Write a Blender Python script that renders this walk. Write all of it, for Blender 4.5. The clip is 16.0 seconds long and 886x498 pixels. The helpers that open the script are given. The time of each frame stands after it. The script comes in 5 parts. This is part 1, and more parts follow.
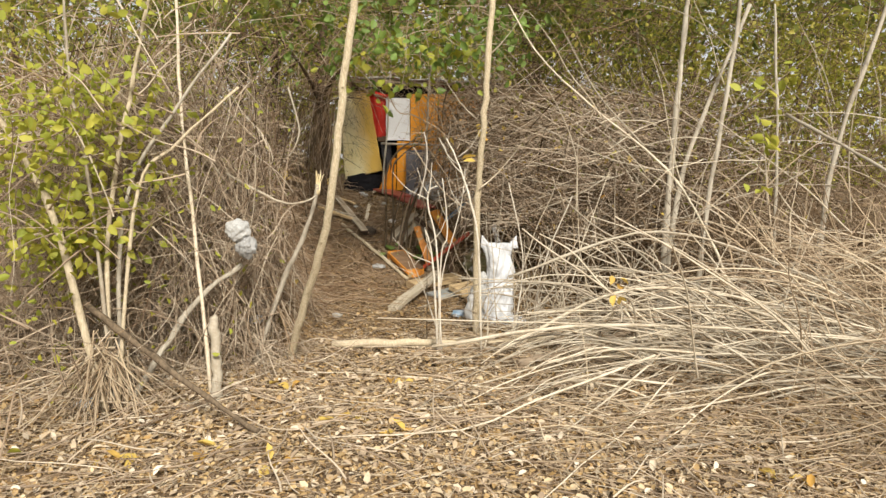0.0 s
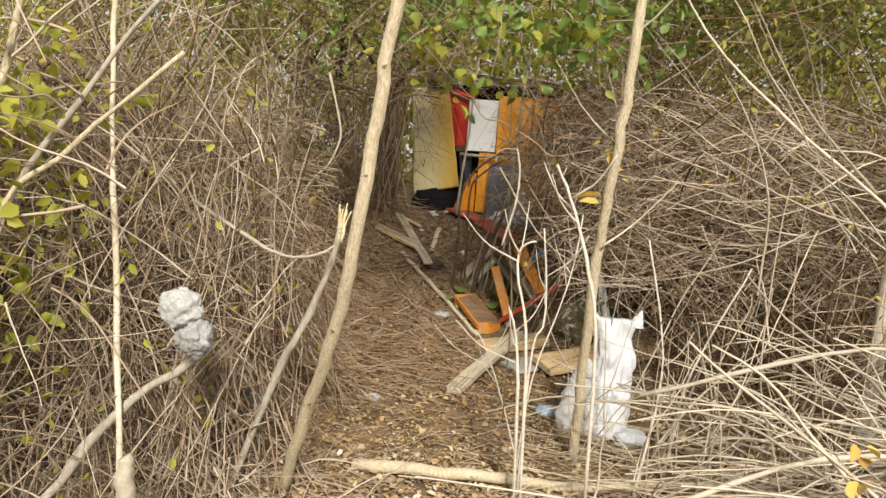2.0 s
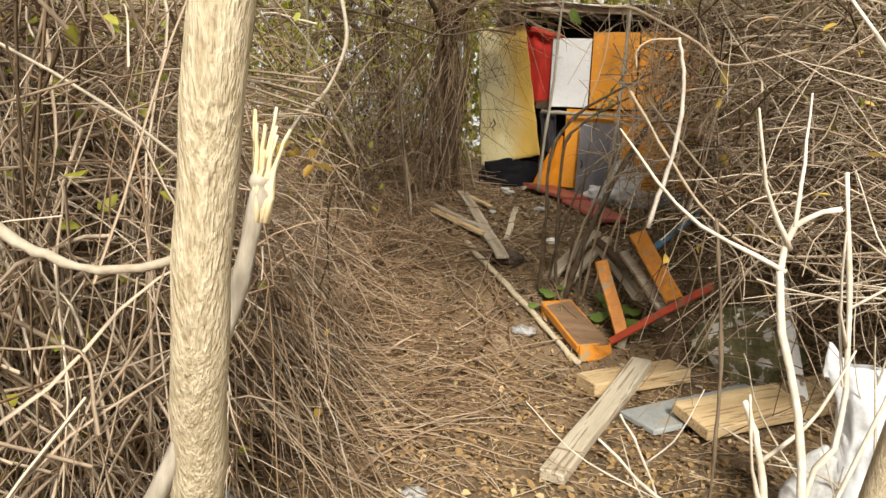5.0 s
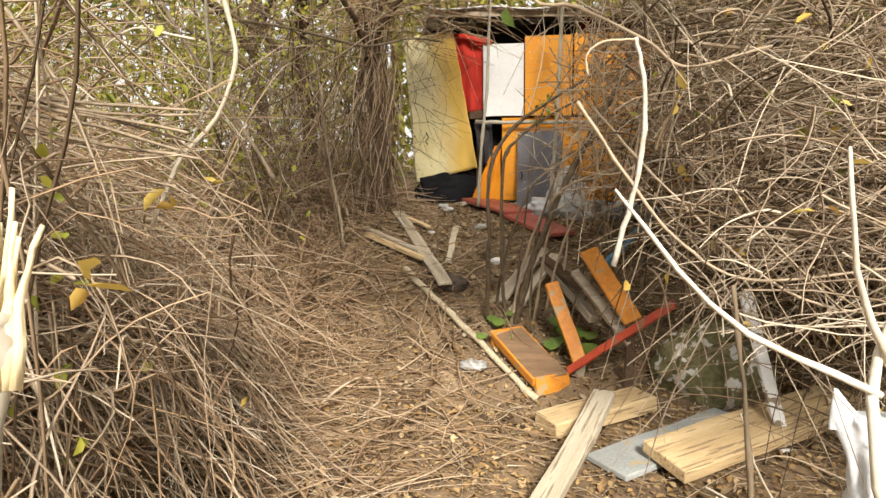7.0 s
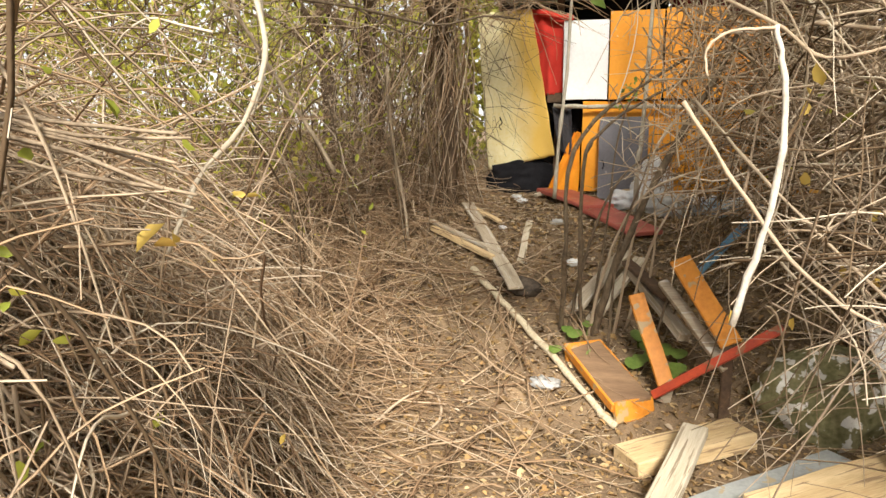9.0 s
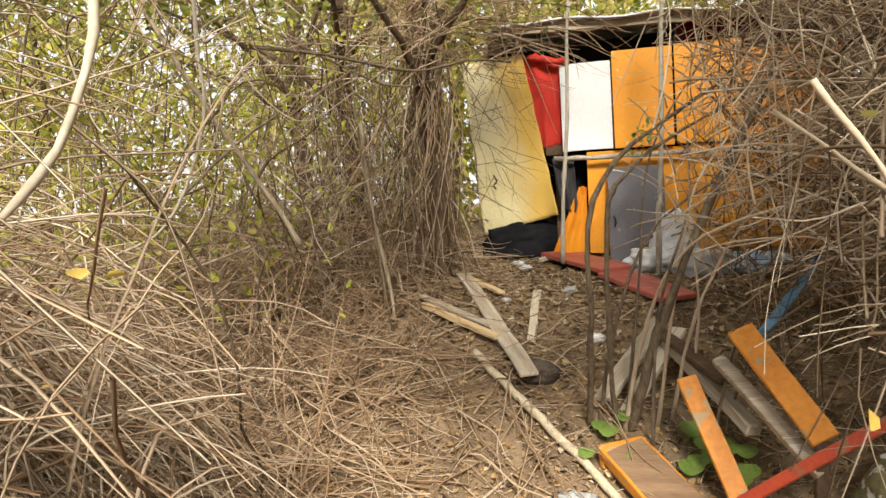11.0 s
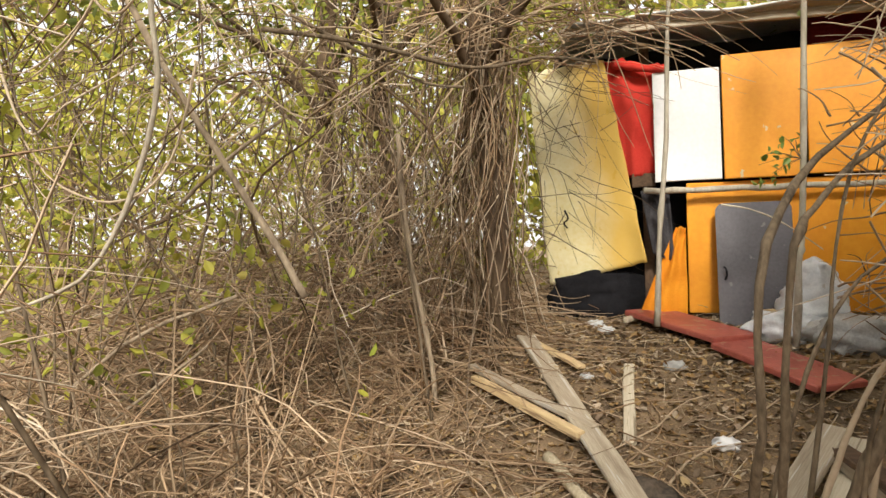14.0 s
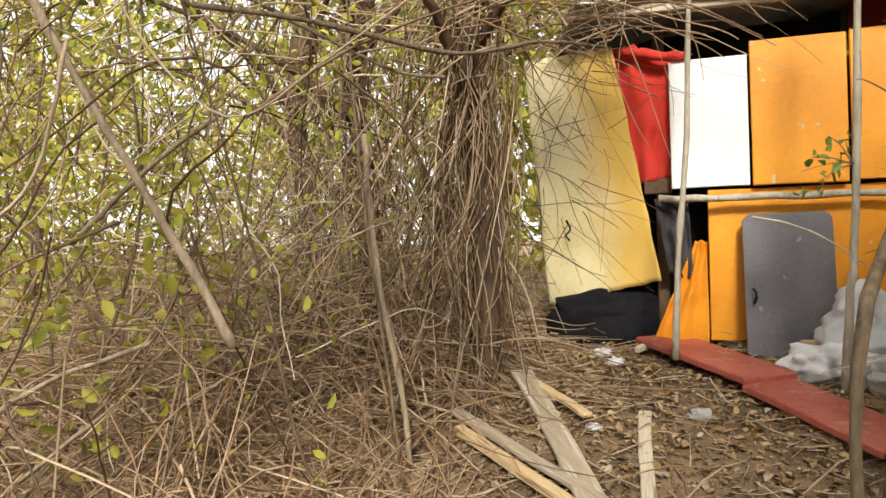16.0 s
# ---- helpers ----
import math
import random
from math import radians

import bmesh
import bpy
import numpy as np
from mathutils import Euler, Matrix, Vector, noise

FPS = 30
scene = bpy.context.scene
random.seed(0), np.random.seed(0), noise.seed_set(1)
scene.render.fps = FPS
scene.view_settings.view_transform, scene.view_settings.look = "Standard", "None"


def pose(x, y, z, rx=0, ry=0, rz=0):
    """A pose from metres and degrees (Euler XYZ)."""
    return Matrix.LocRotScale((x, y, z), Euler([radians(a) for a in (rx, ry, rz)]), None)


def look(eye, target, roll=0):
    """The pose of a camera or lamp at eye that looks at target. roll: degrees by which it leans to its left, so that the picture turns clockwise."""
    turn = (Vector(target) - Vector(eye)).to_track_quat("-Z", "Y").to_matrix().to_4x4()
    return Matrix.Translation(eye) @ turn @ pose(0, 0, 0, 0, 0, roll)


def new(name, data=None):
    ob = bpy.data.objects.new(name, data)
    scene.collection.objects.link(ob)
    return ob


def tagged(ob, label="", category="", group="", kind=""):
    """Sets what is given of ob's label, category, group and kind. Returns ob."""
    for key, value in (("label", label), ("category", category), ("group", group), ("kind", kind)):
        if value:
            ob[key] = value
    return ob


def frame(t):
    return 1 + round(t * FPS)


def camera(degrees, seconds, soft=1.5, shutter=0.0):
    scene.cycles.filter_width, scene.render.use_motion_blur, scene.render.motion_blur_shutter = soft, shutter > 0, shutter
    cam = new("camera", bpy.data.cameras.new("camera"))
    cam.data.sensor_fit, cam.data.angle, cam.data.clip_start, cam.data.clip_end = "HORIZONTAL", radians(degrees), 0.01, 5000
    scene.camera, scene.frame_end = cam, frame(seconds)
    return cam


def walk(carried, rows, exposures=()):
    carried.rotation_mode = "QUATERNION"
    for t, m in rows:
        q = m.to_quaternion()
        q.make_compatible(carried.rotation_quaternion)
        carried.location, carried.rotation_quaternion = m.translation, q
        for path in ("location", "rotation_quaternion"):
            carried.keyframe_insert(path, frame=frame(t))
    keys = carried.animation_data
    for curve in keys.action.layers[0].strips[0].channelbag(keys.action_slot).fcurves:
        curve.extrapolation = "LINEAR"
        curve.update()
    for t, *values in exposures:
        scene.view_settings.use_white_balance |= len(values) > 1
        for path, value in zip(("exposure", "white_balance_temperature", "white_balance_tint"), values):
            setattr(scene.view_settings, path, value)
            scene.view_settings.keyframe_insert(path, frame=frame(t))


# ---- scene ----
cam = camera(65.2, 16.0)
METRES, EYE, TILT, LEAN, TURN = 7.5, 1.48, -8.0, 0.0, 0.0
PATH = [
    (0, (0.043, -0.115, 1.460), (0.027, 1.869, 1.208), 0.6),
    (0.5, (0.066, 0.365, 1.521), (-0.063, 2.335, 1.199), -0.7),
    (1, (0.129, 1.000, 1.615), (-0.144, 2.961, 1.331), -2.0),
    (1.5, (0.072, 1.376, 1.601), (-0.234, 3.343, 1.403), -0.0),
    (2, (-0.086, 1.846, 1.592), (-0.320, 3.817, 1.345), 4.4),
    (2.5, (0.004, 2.338, 1.598), (-0.272, 4.299, 1.319), 3.2),
    (3, (-0.020, 2.663, 1.513), (-0.332, 4.611, 1.187), 2.0),
    (3.5, (-0.198, 3.125, 1.294), (-0.500, 5.077, 0.981), 1.6),
    (4, (-0.254, 3.359, 1.245), (-0.565, 5.309, 0.927), 0.0),
    (4.5, (-0.293, 3.576, 1.350), (-0.678, 5.507, 1.001), 1.1),
    (5, (-0.386, 3.781, 1.345), (-0.816, 5.712, 1.051), 2.7),
    (5.2, (-0.344, 3.838, 1.269), (-0.657, 5.802, 1.055), 0.9),
    (7.3, (-0.480, 4.286, 1.432), (-0.732, 6.252, 1.164), -1.1),
    (7.5, (-0.506, 4.339, 1.442), (-0.768, 6.307, 1.199), -3.2),
    (8, (-0.503, 4.449, 1.493), (-0.791, 6.415, 1.265), -4.1),
    (8.5, (-0.463, 4.563, 1.544), (-0.920, 6.503, 1.378), -0.9),
    (9, (-0.473, 4.610, 1.513), (-0.950, 6.523, 1.177), -0.2),
    (9.5, (-0.575, 4.745, 1.490), (-1.044, 6.672, 1.230), -4.5),
    (9.7, (-0.599, 4.799, 1.489), (-1.028, 6.739, 1.263), -4.4),
    (11.8, (-0.692, 5.710, 1.376), (-1.188, 7.644, 1.261), -3.3),
    (12, (-0.728, 5.777, 1.371), (-1.236, 7.708, 1.259), -5.5),
    (12.5, (-0.796, 5.944, 1.358), (-1.332, 7.868, 1.254), -3.8),
    (13, (-0.843, 6.114, 1.377), (-1.510, 7.995, 1.250), -3.5),
    (13.5, (-0.846, 6.174, 1.412), (-1.588, 8.026, 1.270), -2.4),
    (14, (-0.966, 6.389, 1.417), (-1.543, 8.304, 1.417), -1.8),
    (14.5, (-1.074, 6.538, 1.459), (-1.658, 8.451, 1.428), -0.9),
    (15, (-1.102, 6.635, 1.461), (-1.703, 8.542, 1.435), -0.0),
    (15.5, (-1.074, 6.815, 1.506), (-1.735, 8.703, 1.501), -0.7),
    (16, (-1.041, 6.943, 1.528), (-1.617, 8.858, 1.512), -1.8),
]
EXPOSURES = [(0.0, 0.2), (1.0, 0.1), (2.5, 0.3), (3.5, 0.45), (5.0, 0.5), (7.3, 0.95), (9.0, 1.08), (12.0, 1.05), (16.0, 1.2)]
walk(cam, [(t, look(eye, target, roll)) for t, eye, target, roll in PATH], EXPOSURES)

# ---- world, sun ----
world = bpy.data.worlds.new("overcast_sky")
scene.world = world
world.use_nodes = True
wn, wl = world.node_tree.nodes, world.node_tree.links
sky = wn.new("ShaderNodeTexSky")
sky.sky_type, sky.sun_disc = "NISHITA", False
sky.sun_elevation, sky.sun_rotation = radians(36.5), radians(165)
haze = wn.new("ShaderNodeMixRGB")
haze.inputs[0].default_value = 0.8
haze.inputs[2].default_value = (9.0, 8.9, 8.6, 1)
wl.new(sky.outputs[0], haze.inputs[1])
wl.new(haze.outputs[0], wn["Background"].inputs[0])
wn["Background"].inputs[1].default_value = 0.08
sun = new("sun", bpy.data.lights.new("sun", "SUN"))
sun.data.energy, sun.data.angle, sun.data.color = 5.0, radians(12), (1.0, 0.95, 0.86)
sun.matrix_world = look((2.9, -7.0, 8.4), (0, 4, 0))

# ---- materials ----


def mat(name, c1, c2, scale=8.0, fine=60.0, rough=0.85, bump=0.3, island=None, stretch=(1, 1, 1), chips=None, metal=0.0, through_light=0.0, contrast=(0.35, 0.65), random_ob=False):
    """Two-scale noise colour between c1 and c2; island: a third colour by piece; chips: (colour, amount) of worn spots."""
    m = bpy.data.materials.new(name)
    m.use_nodes = True
    n, l = m.node_tree.nodes, m.node_tree.links
    b = n["Principled BSDF"]
    tc = n.new("ShaderNodeTexCoord")
    mp = n.new("ShaderNodeMapping")
    mp.inputs["Scale"].default_value = stretch
    l.new(tc.outputs["Object"], mp.inputs[0])
    big, small = n.new("ShaderNodeTexNoise"), n.new("ShaderNodeTexNoise")
    big.inputs["Scale"].default_value, small.inputs["Scale"].default_value = scale, fine
    big.inputs["Detail"].default_value = small.inputs["Detail"].default_value = 5
    l.new(mp.outputs[0], big.inputs[0])
    l.new(mp.outputs[0], small.inputs[0])
    add = n.new("ShaderNodeMath")
    add.operation = "MULTIPLY_ADD"
    l.new(small.outputs[0], add.inputs[0])
    add.inputs[1].default_value = 0.45
    half = n.new("ShaderNodeMath")
    half.operation = "MULTIPLY"
    half.inputs[1].default_value = 0.55
    l.new(big.outputs[0], half.inputs[0])
    l.new(half.outputs[0], add.inputs[2])
    ramp = n.new("ShaderNodeValToRGB")
    ramp.color_ramp.elements[0].position, ramp.color_ramp.elements[1].position = contrast
    ramp.color_ramp.elements[0].color, ramp.color_ramp.elements[1].color = (*c1, 1), (*c2, 1)
    l.new(add.outputs[0], ramp.inputs[0])
    out = ramp.outputs[0]
    if island:
        gm = n.new("ShaderNodeNewGeometry")
        r2 = n.new("ShaderNodeValToRGB")
        r2.color_ramp.elements[0].color = (*island[0], 1)
        r2.color_ramp.elements[1].color = (*island[-1], 1)
        for i, c in enumerate(island[1:-1]):
            e = r2.color_ramp.elements.new((i + 1) / (len(island) - 1))
            e.color = (*c, 1)
        l.new(gm.outputs["Random Per Island"], r2.inputs[0])
        mix = n.new("ShaderNodeMixRGB")
        mix.inputs[0].default_value = 0.65
        l.new(out, mix.inputs[1])
        l.new(r2.outputs[0], mix.inputs[2])
        out = mix.outputs[0]
    if random_ob:
        oi = n.new("ShaderNodeObjectInfo")
        hv = n.new("ShaderNodeMapRange")
        hv.inputs["To Min"].default_value, hv.inputs["To Max"].default_value = 0.55, 1.15
        l.new(oi.outputs["Random"], hv.inputs[0])
        mix = n.new("ShaderNodeMixRGB")
        mix.blend_type, mix.inputs[0].default_value = "MULTIPLY", 1.0
        l.new(out, mix.inputs[1])
        l.new(hv.outputs[0], mix.inputs[2])
        out = mix.outputs[0]
    if chips:
        cn = n.new("ShaderNodeTexNoise")
        cn.inputs["Scale"].default_value, cn.inputs["Detail"].default_value = 14, 8
        l.new(mp.outputs[0], cn.inputs[0])
        cr = n.new("ShaderNodeValToRGB")
        cr.color_ramp.elements[0].position, cr.color_ramp.elements[1].position = 1 - chips[1] - 0.03, 1 - chips[1]
        l.new(cn.outputs[0], cr.inputs[0])
        mix = n.new("ShaderNodeMixRGB")
        l.new(cr.outputs[0], mix.inputs[0])
        l.new(out, mix.inputs[1])
        mix.inputs[2].default_value = (*chips[0], 1)
        out = mix.outputs[0]
    l.new(out, b.inputs["Base Color"])
    b.inputs["Roughness"].default_value, b.inputs["Metallic"].default_value = rough, metal
    b.inputs["Specular IOR Level"].default_value = 0.2 if rough > 0.8 else 0.45
    bp = n.new("ShaderNodeBump")
    bp.inputs["Strength"].default_value, bp.inputs["Distance"].default_value = bump, 0.01
    l.new(add.outputs[0], bp.inputs["Height"])
    l.new(bp.outputs[0], b.inputs["Normal"])
    if through_light:
        tr = n.new("ShaderNodeBsdfTranslucent")
        l.new(out, tr.inputs[0])
        ms = n.new("ShaderNodeMixShader")
        ms.inputs[0].default_value = through_light
        l.new(b.outputs[0], ms.inputs[1])
        l.new(tr.outputs[0], ms.inputs[2])
        l.new(ms.outputs[0], n["Material Output"].inputs[0])
    return m


M_SOIL = mat("soil", (0.07, 0.048, 0.03), (0.3, 0.205, 0.12), 5, 140, 0.95, 0.5)
M_PALELEAF = mat("bleached_leaf", (0.4, 0.3, 0.2), (0.66, 0.55, 0.4), 9, 70, 0.85, 0.4, island=[(0.2, 0.13, 0.08), (0.42, 0.31, 0.19), (0.62, 0.5, 0.35), (0.82, 0.74, 0.6)])
M_BROWNLEAF = mat("brown_leaf", (0.18, 0.125, 0.08), (0.38, 0.28, 0.19), 9, 70, 0.85, 0.4, island=[(0.1, 0.065, 0.04), (0.27, 0.185, 0.12), (0.42, 0.32, 0.22), (0.6, 0.5, 0.37)])
M_LITTER = mat("litter", (0.32, 0.2, 0.09), (0.5, 0.35, 0.18), 3, 60, 0.9, 0.3, island=[(0.12, 0.07, 0.035), (0.38, 0.25, 0.11), (0.55, 0.4, 0.2), (0.4, 0.24, 0.08), (0.74, 0.62, 0.42), (0.25, 0.17, 0.1)])
M_LITTER2 = mat("trodden_litter", (0.16, 0.1, 0.05), (0.34, 0.22, 0.11), 3, 60, 0.9, 0.3, island=[(0.06, 0.04, 0.022), (0.24, 0.15, 0.065), (0.42, 0.27, 0.11), (0.3, 0.17, 0.06), (0.64, 0.48, 0.26), (0.14, 0.09, 0.05)])
M_STRAW = mat("straw", (0.36, 0.265, 0.165), (0.62, 0.5, 0.35), 6, 50, 0.85, 0.3, island=[(0.18, 0.12, 0.075), (0.46, 0.345, 0.22), (0.68, 0.57, 0.41)])
M_PALE = mat("pale_stem", (0.46, 0.37, 0.255), (0.73, 0.645, 0.5), 6, 60, 0.75, 0.3, random_ob=True)
M_BLEACH = mat("bleached_stem", (0.48, 0.41, 0.31), (0.74, 0.68, 0.57), 8, 70, 0.7, 0.3)
M_BROWN = mat("brown_twig", (0.16, 0.09, 0.05), (0.38, 0.25, 0.14), 5, 70, 0.88, 0.4, island=[(0.08, 0.045, 0.025), (0.26, 0.165, 0.095), (0.42, 0.295, 0.18), (0.6, 0.47, 0.33)])
# Darkened twig copy for back layers: the brush's inner shade is in its colour.
M_BACK = mat("shaded_twig", (0.06, 0.04, 0.022), (0.2, 0.13, 0.07), 5, 70, 0.9, 0.4, island=[(0.04, 0.025, 0.015), (0.1, 0.065, 0.035), (0.2, 0.13, 0.075), (0.45, 0.34, 0.22)])
M_STEM = mat("brown_bark", (0.07, 0.05, 0.032), (0.21, 0.155, 0.1), 20, 90, 0.88, 0.6, stretch=(1, 1, 0.3))
M_DRY = mat("dry_twig", (0.26, 0.185, 0.125), (0.5, 0.39, 0.28), 5, 70, 0.85, 0.4, island=[(0.12, 0.08, 0.05), (0.34, 0.245, 0.155), (0.52, 0.41, 0.29), (0.73, 0.63, 0.49)])
M_ASH = mat("ashen_twig", (0.28, 0.2, 0.135), (0.48, 0.37, 0.26), 5, 70, 0.8, 0.4, island=[(0.12, 0.08, 0.05), (0.36, 0.27, 0.18), (0.52, 0.41, 0.29), (0.8, 0.7, 0.54)])
M_PALEBARK = mat("pale_grey_bark", (0.34, 0.29, 0.23), (0.58, 0.52, 0.44), 14, 80, 0.85, 0.5)
M_OLDSTEM = mat("weathered_stem", (0.17, 0.125, 0.085), (0.36, 0.28, 0.19), 14, 80, 0.88, 0.6, stretch=(1, 1, 0.3))
M_DARK = mat("dark_bark", (0.05, 0.034, 0.022), (0.15, 0.1, 0.06), 9, 50, 0.9, 0.8, stretch=(1, 1, 0.2))
M_BARK = mat("tan_bark", (0.34, 0.27, 0.17), (0.64, 0.54, 0.38), 70, 150, 0.88, 0.7, stretch=(1, 1, 0.3), contrast=(0.28, 0.66))
M_TRUNK = mat("ridged_tan_bark", (0.38, 0.3, 0.18), (0.66, 0.56, 0.39), 150, 400, 0.9, 1.0, stretch=(1, 1, 0.2), contrast=(0.36, 0.6))
M_GREYBARK = mat("grey_bark", (0.28, 0.24, 0.18), (0.5, 0.45, 0.36), 12, 70, 0.85, 0.6, stretch=(1, 1, 0.3))
M_YLEAF = mat("yellow_green_leaf", (0.3, 0.32, 0.04), (0.5, 0.48, 0.07), 3, 40, 0.6, 0.1, island=[(0.24, 0.3, 0.04), (0.45, 0.47, 0.07), (0.6, 0.52, 0.08)], through_light=0.4)
M_GLEAF = mat("green_leaf", (0.09, 0.12, 0.02), (0.22, 0.25, 0.04), 3, 40, 0.6, 0.1, island=[(0.07, 0.1, 0.02), (0.19, 0.22, 0.04), (0.4, 0.38, 0.06)], through_light=0.4)
M_FLEAF = mat("hedge_leaf", (0.17, 0.19, 0.02), (0.42, 0.4, 0.05), 2, 30, 0.65, 0.1, island=[(0.09, 0.11, 0.02), (0.28, 0.29, 0.04), (0.5, 0.45, 0.07), (0.52, 0.4, 0.12)], through_light=0.45)
M_DEADLEAF = mat("dead_leaf", (0.5, 0.32, 0.06), (0.75, 0.52, 0.12), 6, 60, 0.7, 0.2, island=[(0.6, 0.4, 0.08), (0.78, 0.6, 0.16), (0.55, 0.26, 0.06)], through_light=0.3)
M_FRESH = mat("fresh_leaf", (0.12, 0.2, 0.035), (0.24, 0.33, 0.07), 9, 60, 0.45, 0.2, through_light=0.3)
M_ORANGE = mat("orange_paint", (0.72, 0.27, 0.012), (0.8, 0.34, 0.02), 3, 40, 0.42, 0.08, chips=((0.62, 0.5, 0.3), 0.27))
M_ORANGE2 = mat("worn_orange_paint", (0.5, 0.17, 0.012), (0.72, 0.28, 0.03), 6, 40, 0.55, 0.2, chips=((0.4, 0.27, 0.13), 0.36))
M_BROWNPAINT = mat("brown_stained_wood", (0.15, 0.085, 0.045), (0.29, 0.18, 0.1), 6, 60, 0.7, 0.3, stretch=(0.3, 3, 3))
M_RED = mat("red_paint", (0.27, 0.06, 0.042), (0.42, 0.11, 0.08), 5, 50, 0.5, 0.15, chips=((0.33, 0.2, 0.13), 0.33))
M_REDROD = mat("bright_red_paint", (0.36, 0.05, 0.025), (0.55, 0.08, 0.03), 9, 60, 0.45, 0.1, chips=((0.3, 0.12, 0.06), 0.36))
M_REDCLOTH = mat("red_cloth", (0.5, 0.03, 0.022), (0.66, 0.06, 0.04), 4, 180, 0.9, 0.3)
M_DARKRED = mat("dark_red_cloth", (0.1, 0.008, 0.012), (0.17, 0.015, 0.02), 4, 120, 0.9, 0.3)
M_ORCLOTH = mat("orange_cloth", (0.6, 0.2, 0.012), (0.75, 0.3, 0.02), 5, 150, 0.85, 0.3)
M_WHITE = mat("white_board", (0.72, 0.71, 0.7), (0.83, 0.82, 0.81), 3, 50, 0.55, 0.1, chips=((0.45, 0.42, 0.38), 0.24))
M_PLASTIC = mat("white_plastic", (0.6, 0.61, 0.62), (0.8, 0.8, 0.8), 10, 90, 0.4, 0.25, chips=((0.55, 0.52, 0.47), 0.28), through_light=0.15)
M_GREYBAG = mat("grey_plastic", (0.38, 0.37, 0.35), (0.62, 0.61, 0.58), 8, 90, 0.5, 0.3, through_light=0.2)
M_FILM = mat("thin_grey_film", (0.42, 0.41, 0.39), (0.6, 0.59, 0.57), 8, 90, 0.45, 0.25, through_light=0.45)
M_BLUEBAG = mat("pale_blue_plastic", (0.26, 0.38, 0.5), (0.62, 0.66, 0.7), 14, 90, 0.4, 0.3, contrast=(0.45, 0.55))
M_YELLOW = mat("yellowed_sheet", (0.72, 0.6, 0.28), (0.8, 0.72, 0.47), 2.2, 40, 0.6, 0.12, chips=((0.62, 0.46, 0.16), 0.3))


def golden_stain(m):
    """Old foam: a golden stain along the sheet's free edge."""
    n, l = m.node_tree.nodes, m.node_tree.links
    bsdf = n["Principled BSDF"]
    base = bsdf.inputs["Base Color"].links[0].from_socket
    tc, xyz, nz = n.new("ShaderNodeTexCoord"), n.new("ShaderNodeSeparateXYZ"), n.new("ShaderNodeTexNoise")
    nz.inputs["Scale"].default_value, nz.inputs["Detail"].default_value = 3.0, 4
    l.new(tc.outputs["Object"], xyz.inputs[0])
    l.new(tc.outputs["Object"], nz.inputs[0])
    slope, wave, reach, mix = n.new("ShaderNodeMath"), n.new("ShaderNodeMath"), n.new("ShaderNodeMapRange"), n.new("ShaderNodeMixRGB")
    slope.operation = wave.operation = "MULTIPLY_ADD"
    l.new(xyz.outputs[2], slope.inputs[0])
    slope.inputs[1].default_value = 0.176
    l.new(xyz.outputs[0], slope.inputs[2])
    l.new(nz.outputs[0], wave.inputs[0])
    wave.inputs[1].default_value = 0.3
    l.new(slope.outputs[0], wave.inputs[2])
    reach.inputs["From Min"].default_value, reach.inputs["From Max"].default_value = -0.98, -0.72
    reach.inputs["To Max"].default_value = 0.85
    l.new(wave.outputs[0], reach.inputs[0])
    l.new(reach.outputs[0], mix.inputs[0])
    l.new(base, mix.inputs[1])
    mix.inputs[2].default_value = (0.64, 0.38, 0.04, 1)
    l.new(mix.outputs[0], bsdf.inputs["Base Color"])


golden_stain(M_YELLOW)
M_GREY = mat("grey_laminate", (0.085, 0.078, 0.085), (0.13, 0.12, 0.13), 4, 60, 0.6, 0.1, chips=((0.22, 0.2, 0.2), 0.28))
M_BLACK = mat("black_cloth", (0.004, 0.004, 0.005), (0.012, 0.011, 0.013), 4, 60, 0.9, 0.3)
M_DWOOD = mat("dark_wood", (0.07, 0.045, 0.03), (0.16, 0.1, 0.06), 6, 60, 0.85, 0.4, stretch=(1, 0.15, 1))
M_WOOD = mat("raw_wood", (0.46, 0.31, 0.15), (0.7, 0.53, 0.3), 5, 60, 0.75, 0.3, stretch=(0.25, 4, 4), chips=((0.3, 0.2, 0.11), 0.39))
M_SPLIT = mat("fresh_split_wood", (0.62, 0.46, 0.22), (0.82, 0.7, 0.46), 6, 60, 0.75, 0.4, stretch=(4, 4, 0.3))
M_OLDWOOD = mat("weathered_wood", (0.26, 0.2, 0.14), (0.5, 0.42, 0.31), 6, 70, 0.85, 0.5, stretch=(0.2, 4, 4), chips=((0.5, 0.45, 0.38), 0.38))
M_PALEWOOD = mat("bleached_wood", (0.42, 0.35, 0.24), (0.64, 0.56, 0.43), 5, 70, 0.8, 0.4, stretch=(0.2, 4, 4), chips=((0.27, 0.21, 0.14), 0.4))
M_GREYWOOD = mat("grey_painted_wood", (0.27, 0.28, 0.27), (0.4, 0.41, 0.39), 5, 60, 0.7, 0.3, chips=((0.4, 0.32, 0.2), 0.35))
M_WPAINT = mat("white_painted_wood", (0.68, 0.67, 0.66), (0.82, 0.81, 0.8), 7, 60, 0.6, 0.2, chips=((0.25, 0.19, 0.13), 0.37))
M_BLUE = mat("blue_paint", (0.08, 0.2, 0.32), (0.17, 0.31, 0.43), 6, 60, 0.6, 0.2, chips=((0.2, 0.2, 0.2), 0.35))
M_TARP = mat("pale_roof_sheet", (0.55, 0.54, 0.5), (0.78, 0.77, 0.74), 3, 40, 0.55, 0.2)
M_ROCK = mat("mossy_rock", (0.1, 0.095, 0.04), (0.26, 0.23, 0.12), 7, 45, 0.95, 0.9, chips=((0.66, 0.63, 0.57), 0.41))
